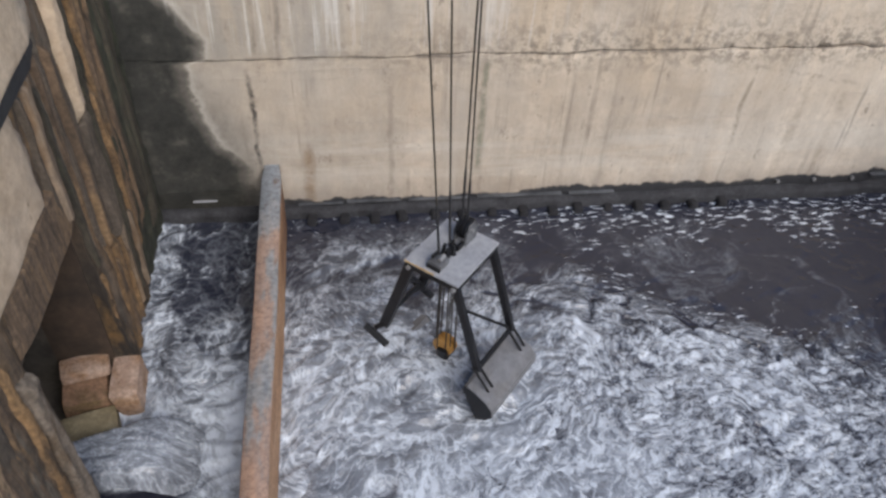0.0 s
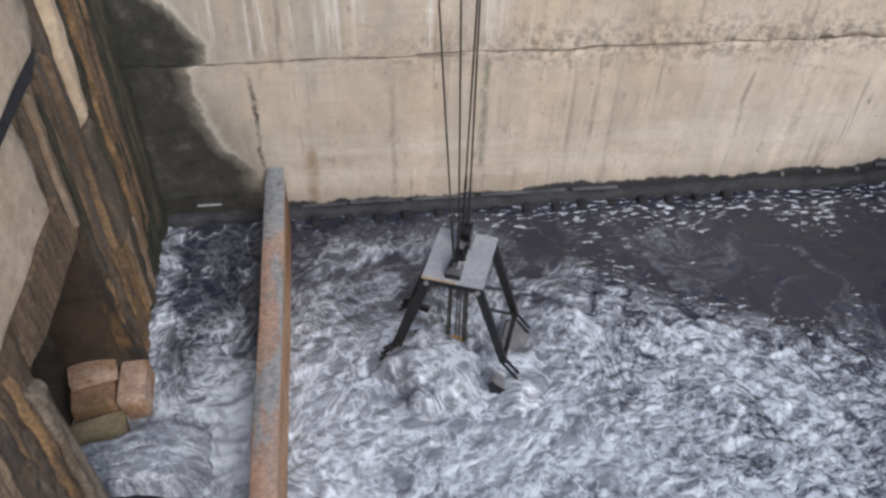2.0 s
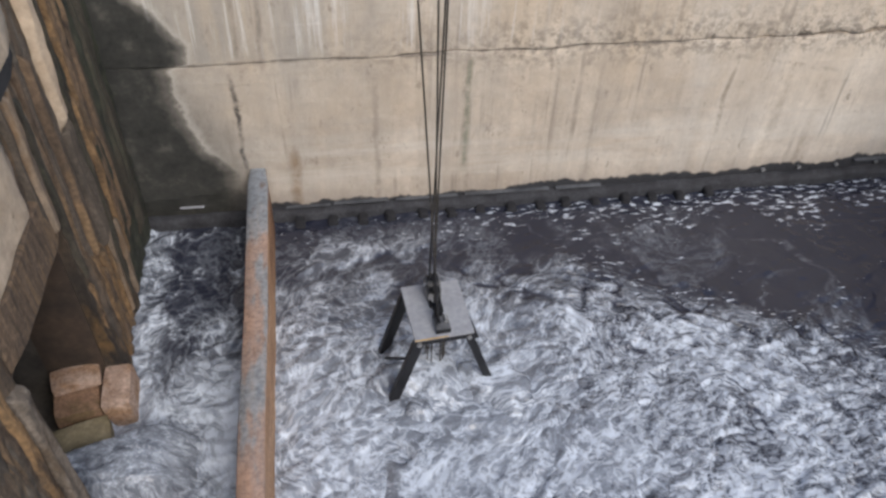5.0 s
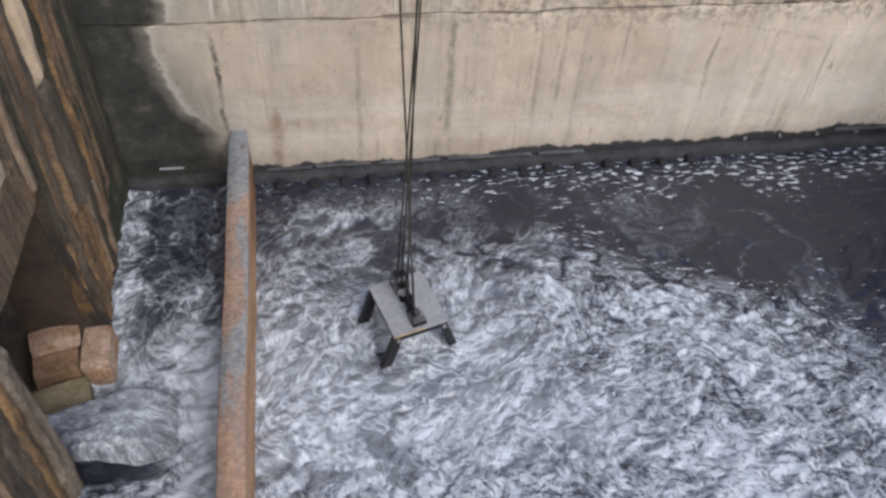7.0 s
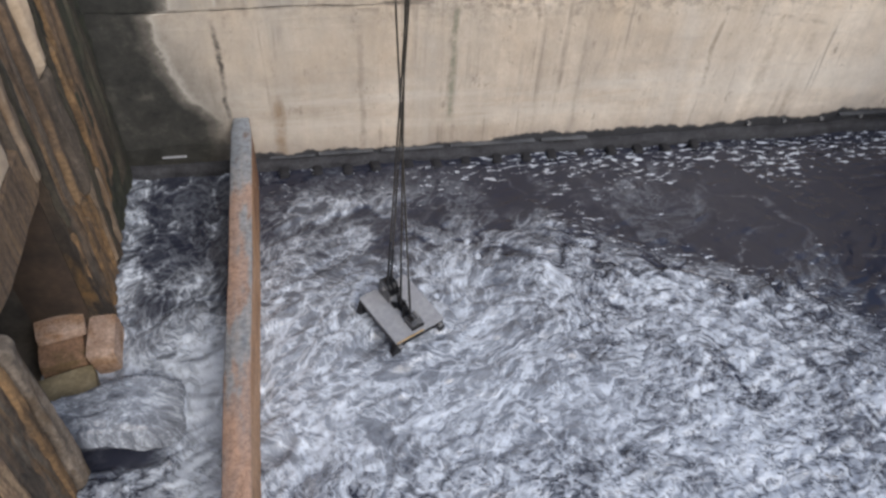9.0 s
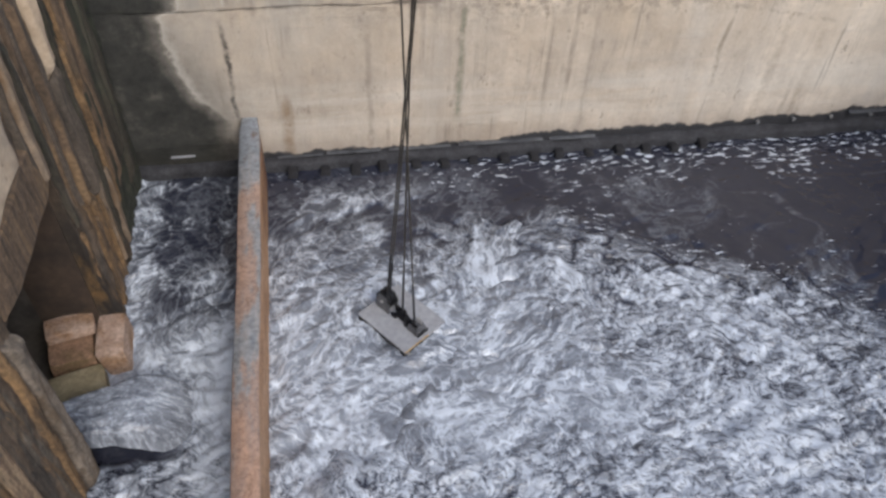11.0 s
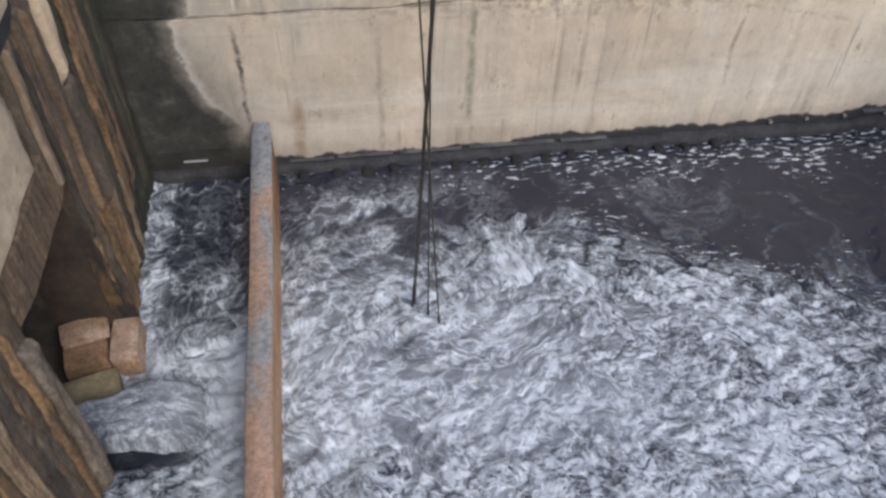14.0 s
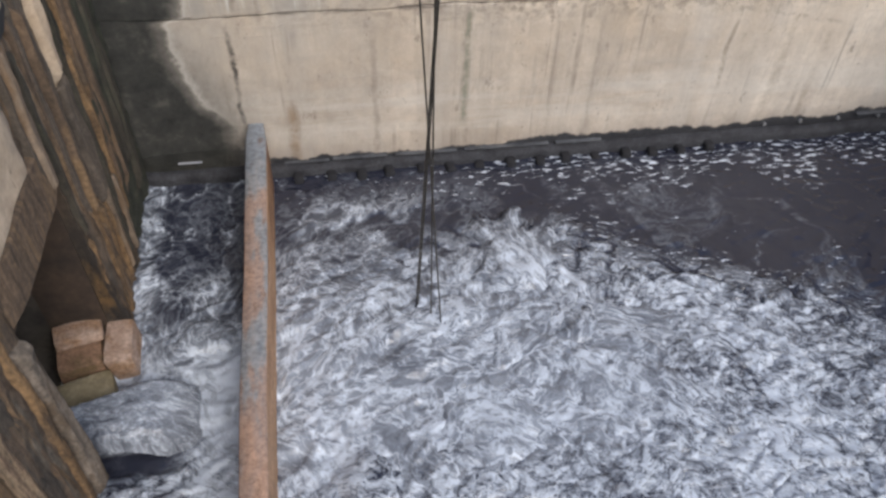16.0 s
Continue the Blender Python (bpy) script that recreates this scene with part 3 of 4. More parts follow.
# ---- the streaked side wall with the culvert mouth ----
def side_wall():
    wall = thing("wall_side", "dark rust-streaked side wall with a culvert mouth", "wall", "structure")

    def panel(name, y0, y1, z0, z1, seed):
        ny, nz = max(8, int((y1 - y0) / 0.045)), max(8, int((z1 - z0) / 0.07))
        y, z = np.linspace(y1, y0, ny), np.linspace(z0, z1, nz)
        Y, Zz = np.meshgrid(y, z)
        groove = np.abs(fbm(Y * 1.7, Zz * 0.22, 4, 31))
        X = LEFT + 0.07 * groove + 0.025 * fbm(Y * 2.4, Zz * 0.9, 4, 14) + 0.02 * fbm(Y * 9, Zz * 5, 3, 5) - 0.03
        X = X + 0.14 * smooth(8.2, 7.4, Y) * smooth(7.3, 7.5, Y) * smooth(3.0, 0.5, Zz)
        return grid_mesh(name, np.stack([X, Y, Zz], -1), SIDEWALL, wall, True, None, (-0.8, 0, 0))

    panel("far_face", MOUTH_Y1, BACK + 0.3, -1.5, 6.6, 1)
    panel("lintel", MOUTH_Y0, MOUTH_Y1, MOUTH_Z, 6.6, 2)
    panel("near_face", FRONT - 0.6, MOUTH_Y0, -1.5, 6.6, 3)
    return wall


def crust(name, parent, material, y0, y1, z0, z1, depth=0.08, seed=0, lean=0.0, taper=0.0, rag=0.013, rough=0.022):
    """An upright slab with ragged edges, standing proud of the side wall."""
    n, m = 48, 11
    pts = np.zeros((n, m, 3))
    for i in range(n):
        t = i / (n - 1)
        z = z0 + (z1 - z0) * t
        c, h = (y0 + y1) / 2 + lean * (t - 0.5), (y1 - y0) / 2 * (1 - taper * (1 - t))
        for j in range(m):
            s = 1 - 2 * j / (m - 1)
            e = float(fbm(np.array(z * 5.0 + seed * 3.1), np.array(np.sign(s) * 5.0 + seed), 4, seed))
            y = c + h * s + np.sign(s) * abs(s) * rag * e
            end = min(1.0, 24 * t, 24 * (1 - t)) ** 0.5
            x = LEFT + depth * (1 - abs(s) ** 8) * end + rough * float(fbm(np.array(y * 6.0), np.array(z * 1.6), 4, seed + 2)) - 0.03
            pts[i, j] = (x, y, z + 0.1 * e * (1 if i in (0, n - 1) else 0))
    return grid_mesh(name, pts, material, parent, True, None, (-0.25, 0, 0))


def culvert():
    tunnel = thing("culvert", "dark masonry culvert opening through the side wall", "culvert", "structure")
    x0, x1 = -8.0, LEFT - 0.78
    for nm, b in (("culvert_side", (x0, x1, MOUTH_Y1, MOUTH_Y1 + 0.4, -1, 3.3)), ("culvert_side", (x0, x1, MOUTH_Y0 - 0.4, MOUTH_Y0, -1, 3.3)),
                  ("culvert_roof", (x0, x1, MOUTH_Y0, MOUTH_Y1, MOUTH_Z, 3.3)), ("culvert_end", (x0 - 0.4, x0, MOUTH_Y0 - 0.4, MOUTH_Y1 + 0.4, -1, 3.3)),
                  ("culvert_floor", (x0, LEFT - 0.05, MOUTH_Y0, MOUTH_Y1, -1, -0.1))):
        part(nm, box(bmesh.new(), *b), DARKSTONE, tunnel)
    # thin sheet added over the reveal, its brown darkened as shade
    part("reveal_shade", box(bmesh.new(), x1 - 0.1, LEFT - 0.12, MOUTH_Y1 - 0.03, MOUTH_Y1 + 0.05, -1, MOUTH_Z + 0.1), SHADEBROWN, tunnel, "brown sheet darkened for the shade in the culvert mouth")
    return tunnel


def rough_block(name, x0, x1, y0, y1, z0, z1, material, label, seed, turn=0.0, broken=0.0):
    bm = bmesh.new()
    bmesh.ops.create_cube(bm, size=1)
    bmesh.ops.subdivide_edges(bm, edges=bm.edges[:], cuts=5, use_grid_fill=True)
    sx, sy, sz = x1 - x0, y1 - y0, z1 - z0
    for v in bm.verts:
        p = v.co
        q = Vector((p.x * sx, p.y * sy, p.z * sz))
        edge = sum(abs(abs(c) - 0.5) < 1e-4 for c in p)
        q -= Vector((p.x, p.y, p.z)).normalized() * (0.014 * max(0, edge - 1))
        v.co = q + noise.noise_vector(q * 5.0 + Vector((seed * 7.0, 0, 0))) * 0.013
        if broken and p.x < 0.5:   # one side broken away towards the bottom
            v.co.x += broken * sx * (0.5 - p.z) * (0.5 - p.x)
    ob = part(name, bm, material, None)
    for p in ob.data.polygons:
        p.use_smooth = False
    ob.matrix_basis = pose((x0 + x1) / 2, (y0 + y1) / 2, (z0 + z1) / 2, 0, 0, turn)
    return tagged(ob, label, "masonry block", "blocks at the culvert mouth")


# ---- the steel divider that runs out from the back wall ----
def divider():
    d = thing("divider_wall", "rusty painted steel divider wall standing in the water", "divider", "structure")
    n = 150
    y = np.linspace(FRONT, BACK + 0.02, n)
    bend = 0.012 * fbm(y * 0.5, y * 0, 3, 61)
    tip = smooth(BACK - 0.35, BACK - 0.02, y)
    xl, xr = -1.485 + bend + 0.008 * (BACK - y) + 0.04 * tip, -1.155 + bend + 0.008 * (BACK - y) - 0.025 * tip
    top = 0.97 + 0.01 * fbm(y * 0.8, y * 0 + 3, 3, 62) + 0.05 * tip

    def strip(name, rows, mat):
        pts = np.stack([np.stack([np.broadcast_to(a, y.shape), y, np.broadcast_to(b, y.shape)], -1) for a, b in rows])
        return grid_mesh(name, pts, mat, d)

    strip("cap", [(xl, top - 0.10), (xl + 0.004, top - 0.02), (xl + 0.02, top), ((xl + xr) / 2, top + 0.004), (xr - 0.02, top), (xr - 0.003, top - 0.02)], STEEL_TOP)
    strip("side_plate", [(xr - 0.003, top - 0.02), (xr, top - 0.05), (xr - 0.01, top - 0.3), (xr - 0.005, top - 0.6), (xr - 0.01, -1.0)], STEEL_RUST)
    strip("side_plate", [(xl + 0.01, -1.0), (xl + 0.01, top - 0.3), (xl, top - 0.10)], STEEL_RUST)
    return d


# ---- closing walls that are out of view ----
def closing_walls():
    plain = make_plain("plain_concrete", (0.3, 0.27, 0.23), (0.45, 0.41, 0.36), 0.8)
    w = tagged(part("wall_right", box(bmesh.new(), RIGHT, RIGHT + 0.8, FRONT - 0.8, BACK + 0.9, -1.5, 5.4), plain), "plain concrete pit wall", "wall", "", "structure")
    w = tagged(part("wall_front", box(bmesh.new(), LEFT - 0.8, RIGHT + 0.8, FRONT - 0.8, FRONT, -1.5, 3.6), plain), "plain concrete pit wall below the viewer", "wall", "", "structure")
    tagged(part("pit_floor", box(bmesh.new(), LEFT - 0.8, RIGHT + 0.8, FRONT - 0.8, BACK + 0.9, -3.2, -3.0), plain), "drowned concrete floor of the pit", "floor", "", "structure")


# ---- water ----
def rings(X, Y):
    """Wavelets that run round the rim of the fan: how strong they are, and their height from -1 to 1."""
    dx, dy = X - 1.2, Y - 4.0
    r, a = np.hypot(dx, dy), np.arctan2(dy, dx)
    h = fbm(r * 3.4 + 0.5 * fbm(X * 0.9, Y * 0.9, 2, 51), a * 6.0 + 0.4 * fbm(X * 1.5, Y * 1.5, 2, 52), 3, 53, 0.45)
    return smooth(3.6, 5.2, r) * smooth(0.0, 2.0, X), h


def water_fields(X, Y):
    """How thick the foam lies, how faceted the chop is, and where short streaks of foam and painted glint ride: a
    churning fan in front of the outfall, quiet dark water by the back wall."""
    shore = 9.05 - 0.10 * np.maximum(0, X - 1.0) - 0.066 * np.maximum(0, X - 2.2) ** 2 + 0.6 * fbm(X * 0.6, Y * 0.6, 4, 90) + 0.22 * fbm(X * 2.2, Y * 2.2, 4, 98)
    d = 0.02 + 0.42 * smooth(-1.3, 1.5, shore - Y)
    loops = smooth(0.15, 0.55, fbm(X * 0.9 + 4, Y * 0.9, 3, 97) + 0.45)
    d = np.maximum(d, 0.28 * loops * smooth(2.6, 0.6, X) * smooth(10.5, 9.6, Y))
    d = np.maximum(d, 0.13 * loops * smooth(-2.6, -0.6, shore - Y))
    d = d + 0.12 * np.exp(-(((X - 0.4) / 2.4) ** 2 + ((Y - 6.0) / 1.5) ** 2))
    # thicker to the right and near, where foam also stands for reflected sky
    d = d + 0.18 * smooth(2.5, 5.0, X) * smooth(-0.2, 1.2, shore - Y) + 0.10 * smooth(6.2, 4.6, Y)
    facet = np.maximum(smooth(2.2, 4.5, X - 0.4 * (6.5 - Y)), smooth(5.3, 4.4, Y)) * smooth(-1.2, 0.6, shore - Y)
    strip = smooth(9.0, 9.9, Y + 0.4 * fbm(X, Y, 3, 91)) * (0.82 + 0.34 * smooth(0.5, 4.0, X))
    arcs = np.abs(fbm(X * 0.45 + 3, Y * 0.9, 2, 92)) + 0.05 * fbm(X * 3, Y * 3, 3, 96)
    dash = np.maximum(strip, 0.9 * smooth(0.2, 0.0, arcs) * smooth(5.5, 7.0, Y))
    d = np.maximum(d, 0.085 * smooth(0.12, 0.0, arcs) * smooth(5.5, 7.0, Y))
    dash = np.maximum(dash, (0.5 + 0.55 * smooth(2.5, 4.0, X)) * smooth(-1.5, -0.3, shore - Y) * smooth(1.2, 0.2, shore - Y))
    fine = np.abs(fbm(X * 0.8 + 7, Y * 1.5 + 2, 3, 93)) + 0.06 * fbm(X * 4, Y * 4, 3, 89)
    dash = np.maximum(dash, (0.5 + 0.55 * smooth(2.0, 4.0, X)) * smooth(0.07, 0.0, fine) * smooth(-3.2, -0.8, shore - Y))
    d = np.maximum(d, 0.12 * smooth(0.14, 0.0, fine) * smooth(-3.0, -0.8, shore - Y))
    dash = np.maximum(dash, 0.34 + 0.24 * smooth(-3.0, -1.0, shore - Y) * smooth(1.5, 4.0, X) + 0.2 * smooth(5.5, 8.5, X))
    far, turn = rings(X, Y)
    # shading of the wavelets painted into the foam: dark troughs, lighter crests
    d = d - 0.34 * far * smooth(0.20, 0.03, np.abs(turn)) * smooth(-1.0, 0.4, shore - Y) + 0.10 * far * smooth(0.25, 0.6, turn) * smooth(-0.3, 0.5, shore - Y)
    d = np.maximum(d, 0.015)
    lane = smooth(-1.15, -1.4, X)
    thin = np.abs(fbm(X * 2.6 + 0.7 * Y, Y * 1.7 - 0.8 * X, 4, 94))
    ld = 0.115 + 0.17 * smooth(0.22, 0.0, thin) + 0.18 * smooth(-2.75, -3.1, X) + 0.37 * smooth(8.7, 6.8, Y + 0.5 * fbm(X * 1.5, Y * 1.5, 3, 95)) + 0.42 * smooth(-2.3, -1.7, X) * smooth(7.6, 6.5, Y)
    # foam thinned below the jet's near edge, to paint the shadow under it
    ld = ld * (1 - 0.92 * smooth(5.75, 5.55, Y) * smooth(-1.9, -2.5, X)) + 0.42 * smooth(5.35, 5.1, Y)
    d, dash = d * (1 - lane) + ld * lane, dash * (1 - lane) + 0.45 * lane
    return d, facet * (1 - lane) + 0.8 * lane * smooth(5.5, 5.2, Y), dash


def whirls():
    """Centres, radii and turns of the whirls that draw the foam out: a broad fan and many small ones."""
    rnd = random.Random(12)
    out = [(1.4, 3.6, 4.6, -0.3), (0.9, 7.2, 1.1, 0.7), (0.0, 9.1, 0.9, 1.1), (3.1, 7.6, 1.2, -1.0), (-2.2, 8.0, 0.8, 0.7)]
    for _ in range(90):
        x, y = rnd.uniform(-3.2, 10), rnd.uniform(2.5, 10.4)
        out.append((x, y, rnd.uniform(0.25, 0.8), rnd.choice((-1, 1)) * rnd.uniform(0.3, 0.85)))
    return out


WHIRLS = whirls()


def came_from(X, Y):
    """Follows the water back along the whirls, so that a pattern laid on the result is drawn out and curled."""
    U, V = X + 0.0, Y + 0.0
    steps = 4
    for _ in range(steps):
        for cx, cy, r, turn in WHIRLS:
            if cx + 2.6 * r < X.min() or cx - 2.6 * r > X.max() or cy + 2.6 * r < Y.min() or cy - 2.6 * r > Y.max():
                continue
            dx, dy = U - cx, V - cy
            a = turn / steps * np.exp(-(dx * dx + dy * dy) / (r * r))
            U, V = cx + dx * np.cos(a) - dy * np.sin(a), cy + dx * np.sin(a) + dy * np.cos(a)
    return np.stack([U, V, 0 * U], -1)


def swell(X, Y):
    """The boil where the stream wells up."""
    return 0.12 * np.exp(-(((X - 0.75) / 1.2) ** 2 + ((Y - 7.05) / 1.1) ** 2))


def chop(X, Y, seed):
    a = fbm(X * 0.8, Y * 1.0, 3, seed) * 0.04
    U, V = 0.88 * X + 0.47 * Y, 0.88 * Y - 0.47 * X
    w = 1 - np.abs(fbm(U * 1.6 + 0.5 * fbm(X, Y, 2, seed + 3), V * 3.0, 3, seed + 5))
    return a + 0.06 * w + 0.016 * fbm(U * 7, V * 10, 2, seed + 8)


EDDIES = []


def water_base():
    x = np.concatenate([np.linspace(LEFT - 0.7, 9.4, 420), np.linspace(9.6, RIGHT + 0.5, 24)])
    y = np.concatenate([np.linspace(FRONT - 0.4, 2.9, 40), np.linspace(3.0, BACK + 0.5, 300)])
    X, Y = np.meshgrid(x, y)
    d, facet, dash = water_fields(X, Y)
    calm = 0.32 + 0.68 * smooth(0.08, 0.4, d)
    far, turn = rings(X, Y)
    Zz = -0.06 + (chop(X, Y, 40) + 0.035 * far * np.abs(turn)) * calm + swell(X, Y)
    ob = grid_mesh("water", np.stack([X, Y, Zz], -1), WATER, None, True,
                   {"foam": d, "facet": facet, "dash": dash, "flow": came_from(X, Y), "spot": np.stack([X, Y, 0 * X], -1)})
    EDDIES.append((ob, 0, 0, 0, (0, 0), 3, ((0, 0), (16, 0))))
    return tagged(ob, "churning dark water laced with grey-white foam", "water", "", "structure")


def eddy(cx, cy, r, turn, drift, k, rise=((0, 0), (16, 0)), lift=0.0, extra=0.0):
    """A round raft of foaming water. Its rim dips under the surface around it; it turns and drifts as one piece."""
    n = max(24, int(r * 2 / 0.05))
    s = np.linspace(-r, r, n)
    X, Y = np.meshgrid(s, s)
    ang = np.arctan2(Y, X)
    rad = np.hypot(X, Y) / (r * (0.8 + 0.2 * fbm(np.cos(ang) * 1.5 + k, np.sin(ang) * 1.5, 4, 70 + k)))
    rad = rad + 0.16 * fbm(X * 2.5, Y * 2.5, 3, 75 + k)
    dome = 1 - smooth(0.35, 0.95, rad)
    foam, facet, dash = water_fields(X + cx, Y + cy)
    foam = foam + extra * (1 - smooth(0.2, 0.9, rad)) * (0.7 + 0.6 * fbm(X * 1.5, Y * 1.5, 3, 60 + k))
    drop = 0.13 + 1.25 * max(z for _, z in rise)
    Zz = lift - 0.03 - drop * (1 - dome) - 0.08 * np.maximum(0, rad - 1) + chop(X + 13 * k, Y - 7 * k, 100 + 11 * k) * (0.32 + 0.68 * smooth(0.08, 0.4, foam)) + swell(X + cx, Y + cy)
    ob = grid_mesh("eddy", np.stack([X, Y, Zz], -1), WATER, None, True,
                   {"foam": foam, "facet": facet, "dash": dash, "flow": came_from(X + cx, Y + cy), "spot": np.stack([X + cx, Y + cy, 0 * X], -1)})
    tagged(ob, "turning raft of grey-white foaming water", "foam", "foam on the water", "stuff")
    EDDIES.append((ob, cx, cy, turn, drift, k, rise))
    return ob


def water_moving():
    eddy(1.1, 7.1, 1.4, 40, (0.3, 0.1), 0, ((0, 0.04), (1, 0.22), (2, 0.34), (3.5, 0.30), (7, 0.02), (16, 0.0)))
    eddy(2.1, 6.7, 1.1, 60, (0.2, -0.1), 12, ((0, 0.14), (1, 0.2), (2, 0.30), (3, 0.32), (4, 0.24), (8, 0.0), (16, 0.0)))
    eddy(1.2, 5.2, 1.7, -55, (0.6, 0.25), 1)
    eddy(3.4, 5.6, 1.8, -60, (0.8, 0.2), 2)
    eddy(2.9, 7.2, 1.3, 30, (0.25, -0.1), 3)
    eddy(5.6, 4.6, 1.8, -40, (0.7, 0.2), 4)
    eddy(0.1, 8.6, 0.9, 30, (0.2, 0.1), 5)
    eddy(7.6, 5.0, 1.5, -25, (0.6, 0.1), 7)
    eddy(-0.1, 4.6, 0.9, 90, (0.3, 0.2), 8)
    eddy(3.0, 4.2, 1.3, 55, (0.5, 0.1), 17)
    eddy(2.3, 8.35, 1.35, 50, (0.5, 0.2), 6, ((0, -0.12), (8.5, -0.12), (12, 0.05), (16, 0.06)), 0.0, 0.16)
    eddy(-2.3, 7.3, 0.75, -60, (0.2, -0.2), 18)


JETS = []


def outfall():
    """The stream that shoots from the culvert mouth and plunges by the divider: an upper and a lower sheet."""
    for k in range(2):
        n, m = 70, 30
        t, s = np.linspace(0, 1, n)[:, None], np.linspace(-1, 1, m)[None, :]
        X = -5.2 + 3.68 * t - 0.30 * s ** 2 * t
        far, near = 6.02 + 0.44 * smooth(-3.9, -2.3, X), 5.46 - 0.03 * t
        half = (far - near) / 2 + 0.03 * fbm(X * 2.2, s * 0 + k, 4, 20 + k)
        Yc = (far + near) / 2
        Y = Yc + half * s
        fall = smooth(-3.05, -1.75, X)
        Zz = 0.44 - 0.02 * k - 0.80 * fall ** 2 + 0.01 * (1 - s ** 2) - (0.10 + 0.25 * t) * np.abs(s) ** 9
        Zz = Zz + 0.03 * fbm(X * 3.4 + 9 * k, Y * 9.0, 4, 25 + k) * np.ones_like(Y)
        d = 0.50 - 0.12 * smooth(-2.7, -2.1, X)
        ob = grid_mesh("outfall_stream", np.stack([X, Y, Zz], -1), JETMAT, None, True, {"foam": d + 0.13 * fbm(X * 2.2, Y * 6, 4, 33), "facet": 0.0 * Y, "dash": 0 * Y,
                        "flow": np.stack([X * 1.5 + 3, Y * 2.2 + 5 * k, 0 * Y], -1), "spot": np.stack([X, Y * 1.2, 0 * Y], -1)}, None)
        tagged(ob, "grey stream of water shooting from the culvert", "water jet", "outfall", "stuff")
        JETS.append((ob, k))


# ---- the clamshell grab ----
PW, PD = 0.80, 0.98   # top plate


SHELLS = []


def clamshell_grab():
    g = thing("clamshell_grab", "open clamshell grab with grey top plate and black legs", "grab")
    part("top_plate", box(bmesh.new(), -PW / 2, PW / 2, -PD / 2, PD / 2, -0.035, 0.0, 0.008), PLATE, g, "grey painted steel top plate")
    bm = bmesh.new()
    for a in ((-PW / 2 + 0.02, PW / 2 - 0.02, -PD / 2 + 0.015, -PD / 2 + 0.05), (-PW / 2 + 0.02, PW / 2 - 0.02, PD / 2 - 0.05, PD / 2 - 0.015),
              (-PW / 2 + 0.015, -PW / 2 + 0.05, -PD / 2 + 0.05, PD / 2 - 0.05), (PW / 2 - 0.05, PW / 2 - 0.015, -PD / 2 + 0.05, PD / 2 - 0.05)):
        box(bm, *a, -0.13, -0.036, 0.004)
    part("skirt_frame", bm, BLACKSTEEL, g, "black skirt under the plate")
    part("edge_strip", box(bmesh.new(), -PW / 2 + 0.005, 0.05, -PD / 2 - 0.004, -PD / 2 + 0.010, -0.014, 0.003, 0.002), YELLOWPAINT, g, "worn yellow edge marking")
    # legs, hinges and shells on both sides
    for sx in (-1, 1):
        for sy in (-1, 1):
            foot = -1.50 if sx < 0 else -1.40
            top, low = (sx * 0.325, sy * 0.43, -0.06), (sx * 0.76, sy * 0.43, foot)
            leg = part("leg", bar(bmesh.new(), top, low, 0.095 if sx < 0 else 0.075, 0.14 if sx < 0 else 0.11), BLACKSTEEL, g, "black steel leg")
            part("leg_pin", rod(bmesh.new(), (sx * 0.335, sy * 0.43 - 0.075, -0.10), (sx * 0.335, sy * 0.43 + 0.075, -0.10), 0.032), BRIGHT, leg, "bright pin")
            bm = bmesh.new()
            for o in (-0.05, 0.05):
                bar(bm, (sx * 0.72, sy * 0.43 + o, foot + 0.06), (sx * 0.98, sy * 0.43 + o, foot - 0.25), 0.022, 0.05)
            part("hinge_lug", bm, BLACKSTEEL, leg, "pair of hinge straps")
        outer = [(0.72, -1.84), (0.745, -1.75), (0.79, -1.72), (0.93, -1.80), (1.10, -1.95), (1.19, -2.12), (1.20, -2.32), (1.12, -2.50), (0.98, -2.64)]
        inner = [(0.97, -2.58), (1.08, -2.46), (1.15, -2.30), (1.14, -2.14), (1.07, -1.99), (0.92, -1.85), (0.80, -1.77), (0.785, -1.79), (0.76, -1.85)]
        sink = 0.52 if sx < 0 else -0.11   # one half hangs lower, drowned in the foam
        deep = 0.78 if sx < 0 else 0.6
        outer, inner = [[(x - 0.07, -1.72 + deep * (z + 1.72) - sink) for x, z in q] for q in (outer, inner)]
        shell = part("shell", prism(bmesh.new(), [(sx * x, z) for x, z in outer + inner], -0.60, 0.60), SHELLSTEEL, g, "worn grey steel bucket half")
        # end plates of the shell, coloured black for the shadow on them
        for v in (-0.60, 0.585):
            part("cheek_plate", prism(bmesh.new(), [(sx * x * 0.995, z) for x, z in outer], v - 0.012, v + 0.012 + 0.003), BLACKSTEEL, shell, "cheek plate coloured dark for its shadow")
        part("cutting_lip", bar(bmesh.new(), (sx * outer[-1][0] + 0.02 * sx, -0.61, outer[-1][1] + 0.01), (sx * outer[-1][0] + 0.02 * sx, 0.61, outer[-1][1] + 0.01), 0.07, 0.035, (0.5 * sx, 0, -1)), BRIGHT, shell, "worn cutting lip")
        if sx < 0:
            for sy in (-1, 1):
                part("hinge_arm", bar(bmesh.new(), (-1.0, sy * 0.56, -1.56), (-0.62, sy * 0.56, -1.73), 0.06, 0.12), BLACKSTEEL, shell, "black hinge arm of the drowned half")
        SHELLS.append(shell)
        part("cross_tube", rod(bmesh.new(), (sx * 0.75, -0.45, -1.38), (sx * 0.75, 0.45, -1.38), 0.035), BLACKSTEEL, g)
        part("brace_rod", rod(bmesh.new(), (sx * 0.44, -0.40, -0.45), (sx * 0.73, 0.38, -1.32), 0.022), BLACKSTEEL, g)
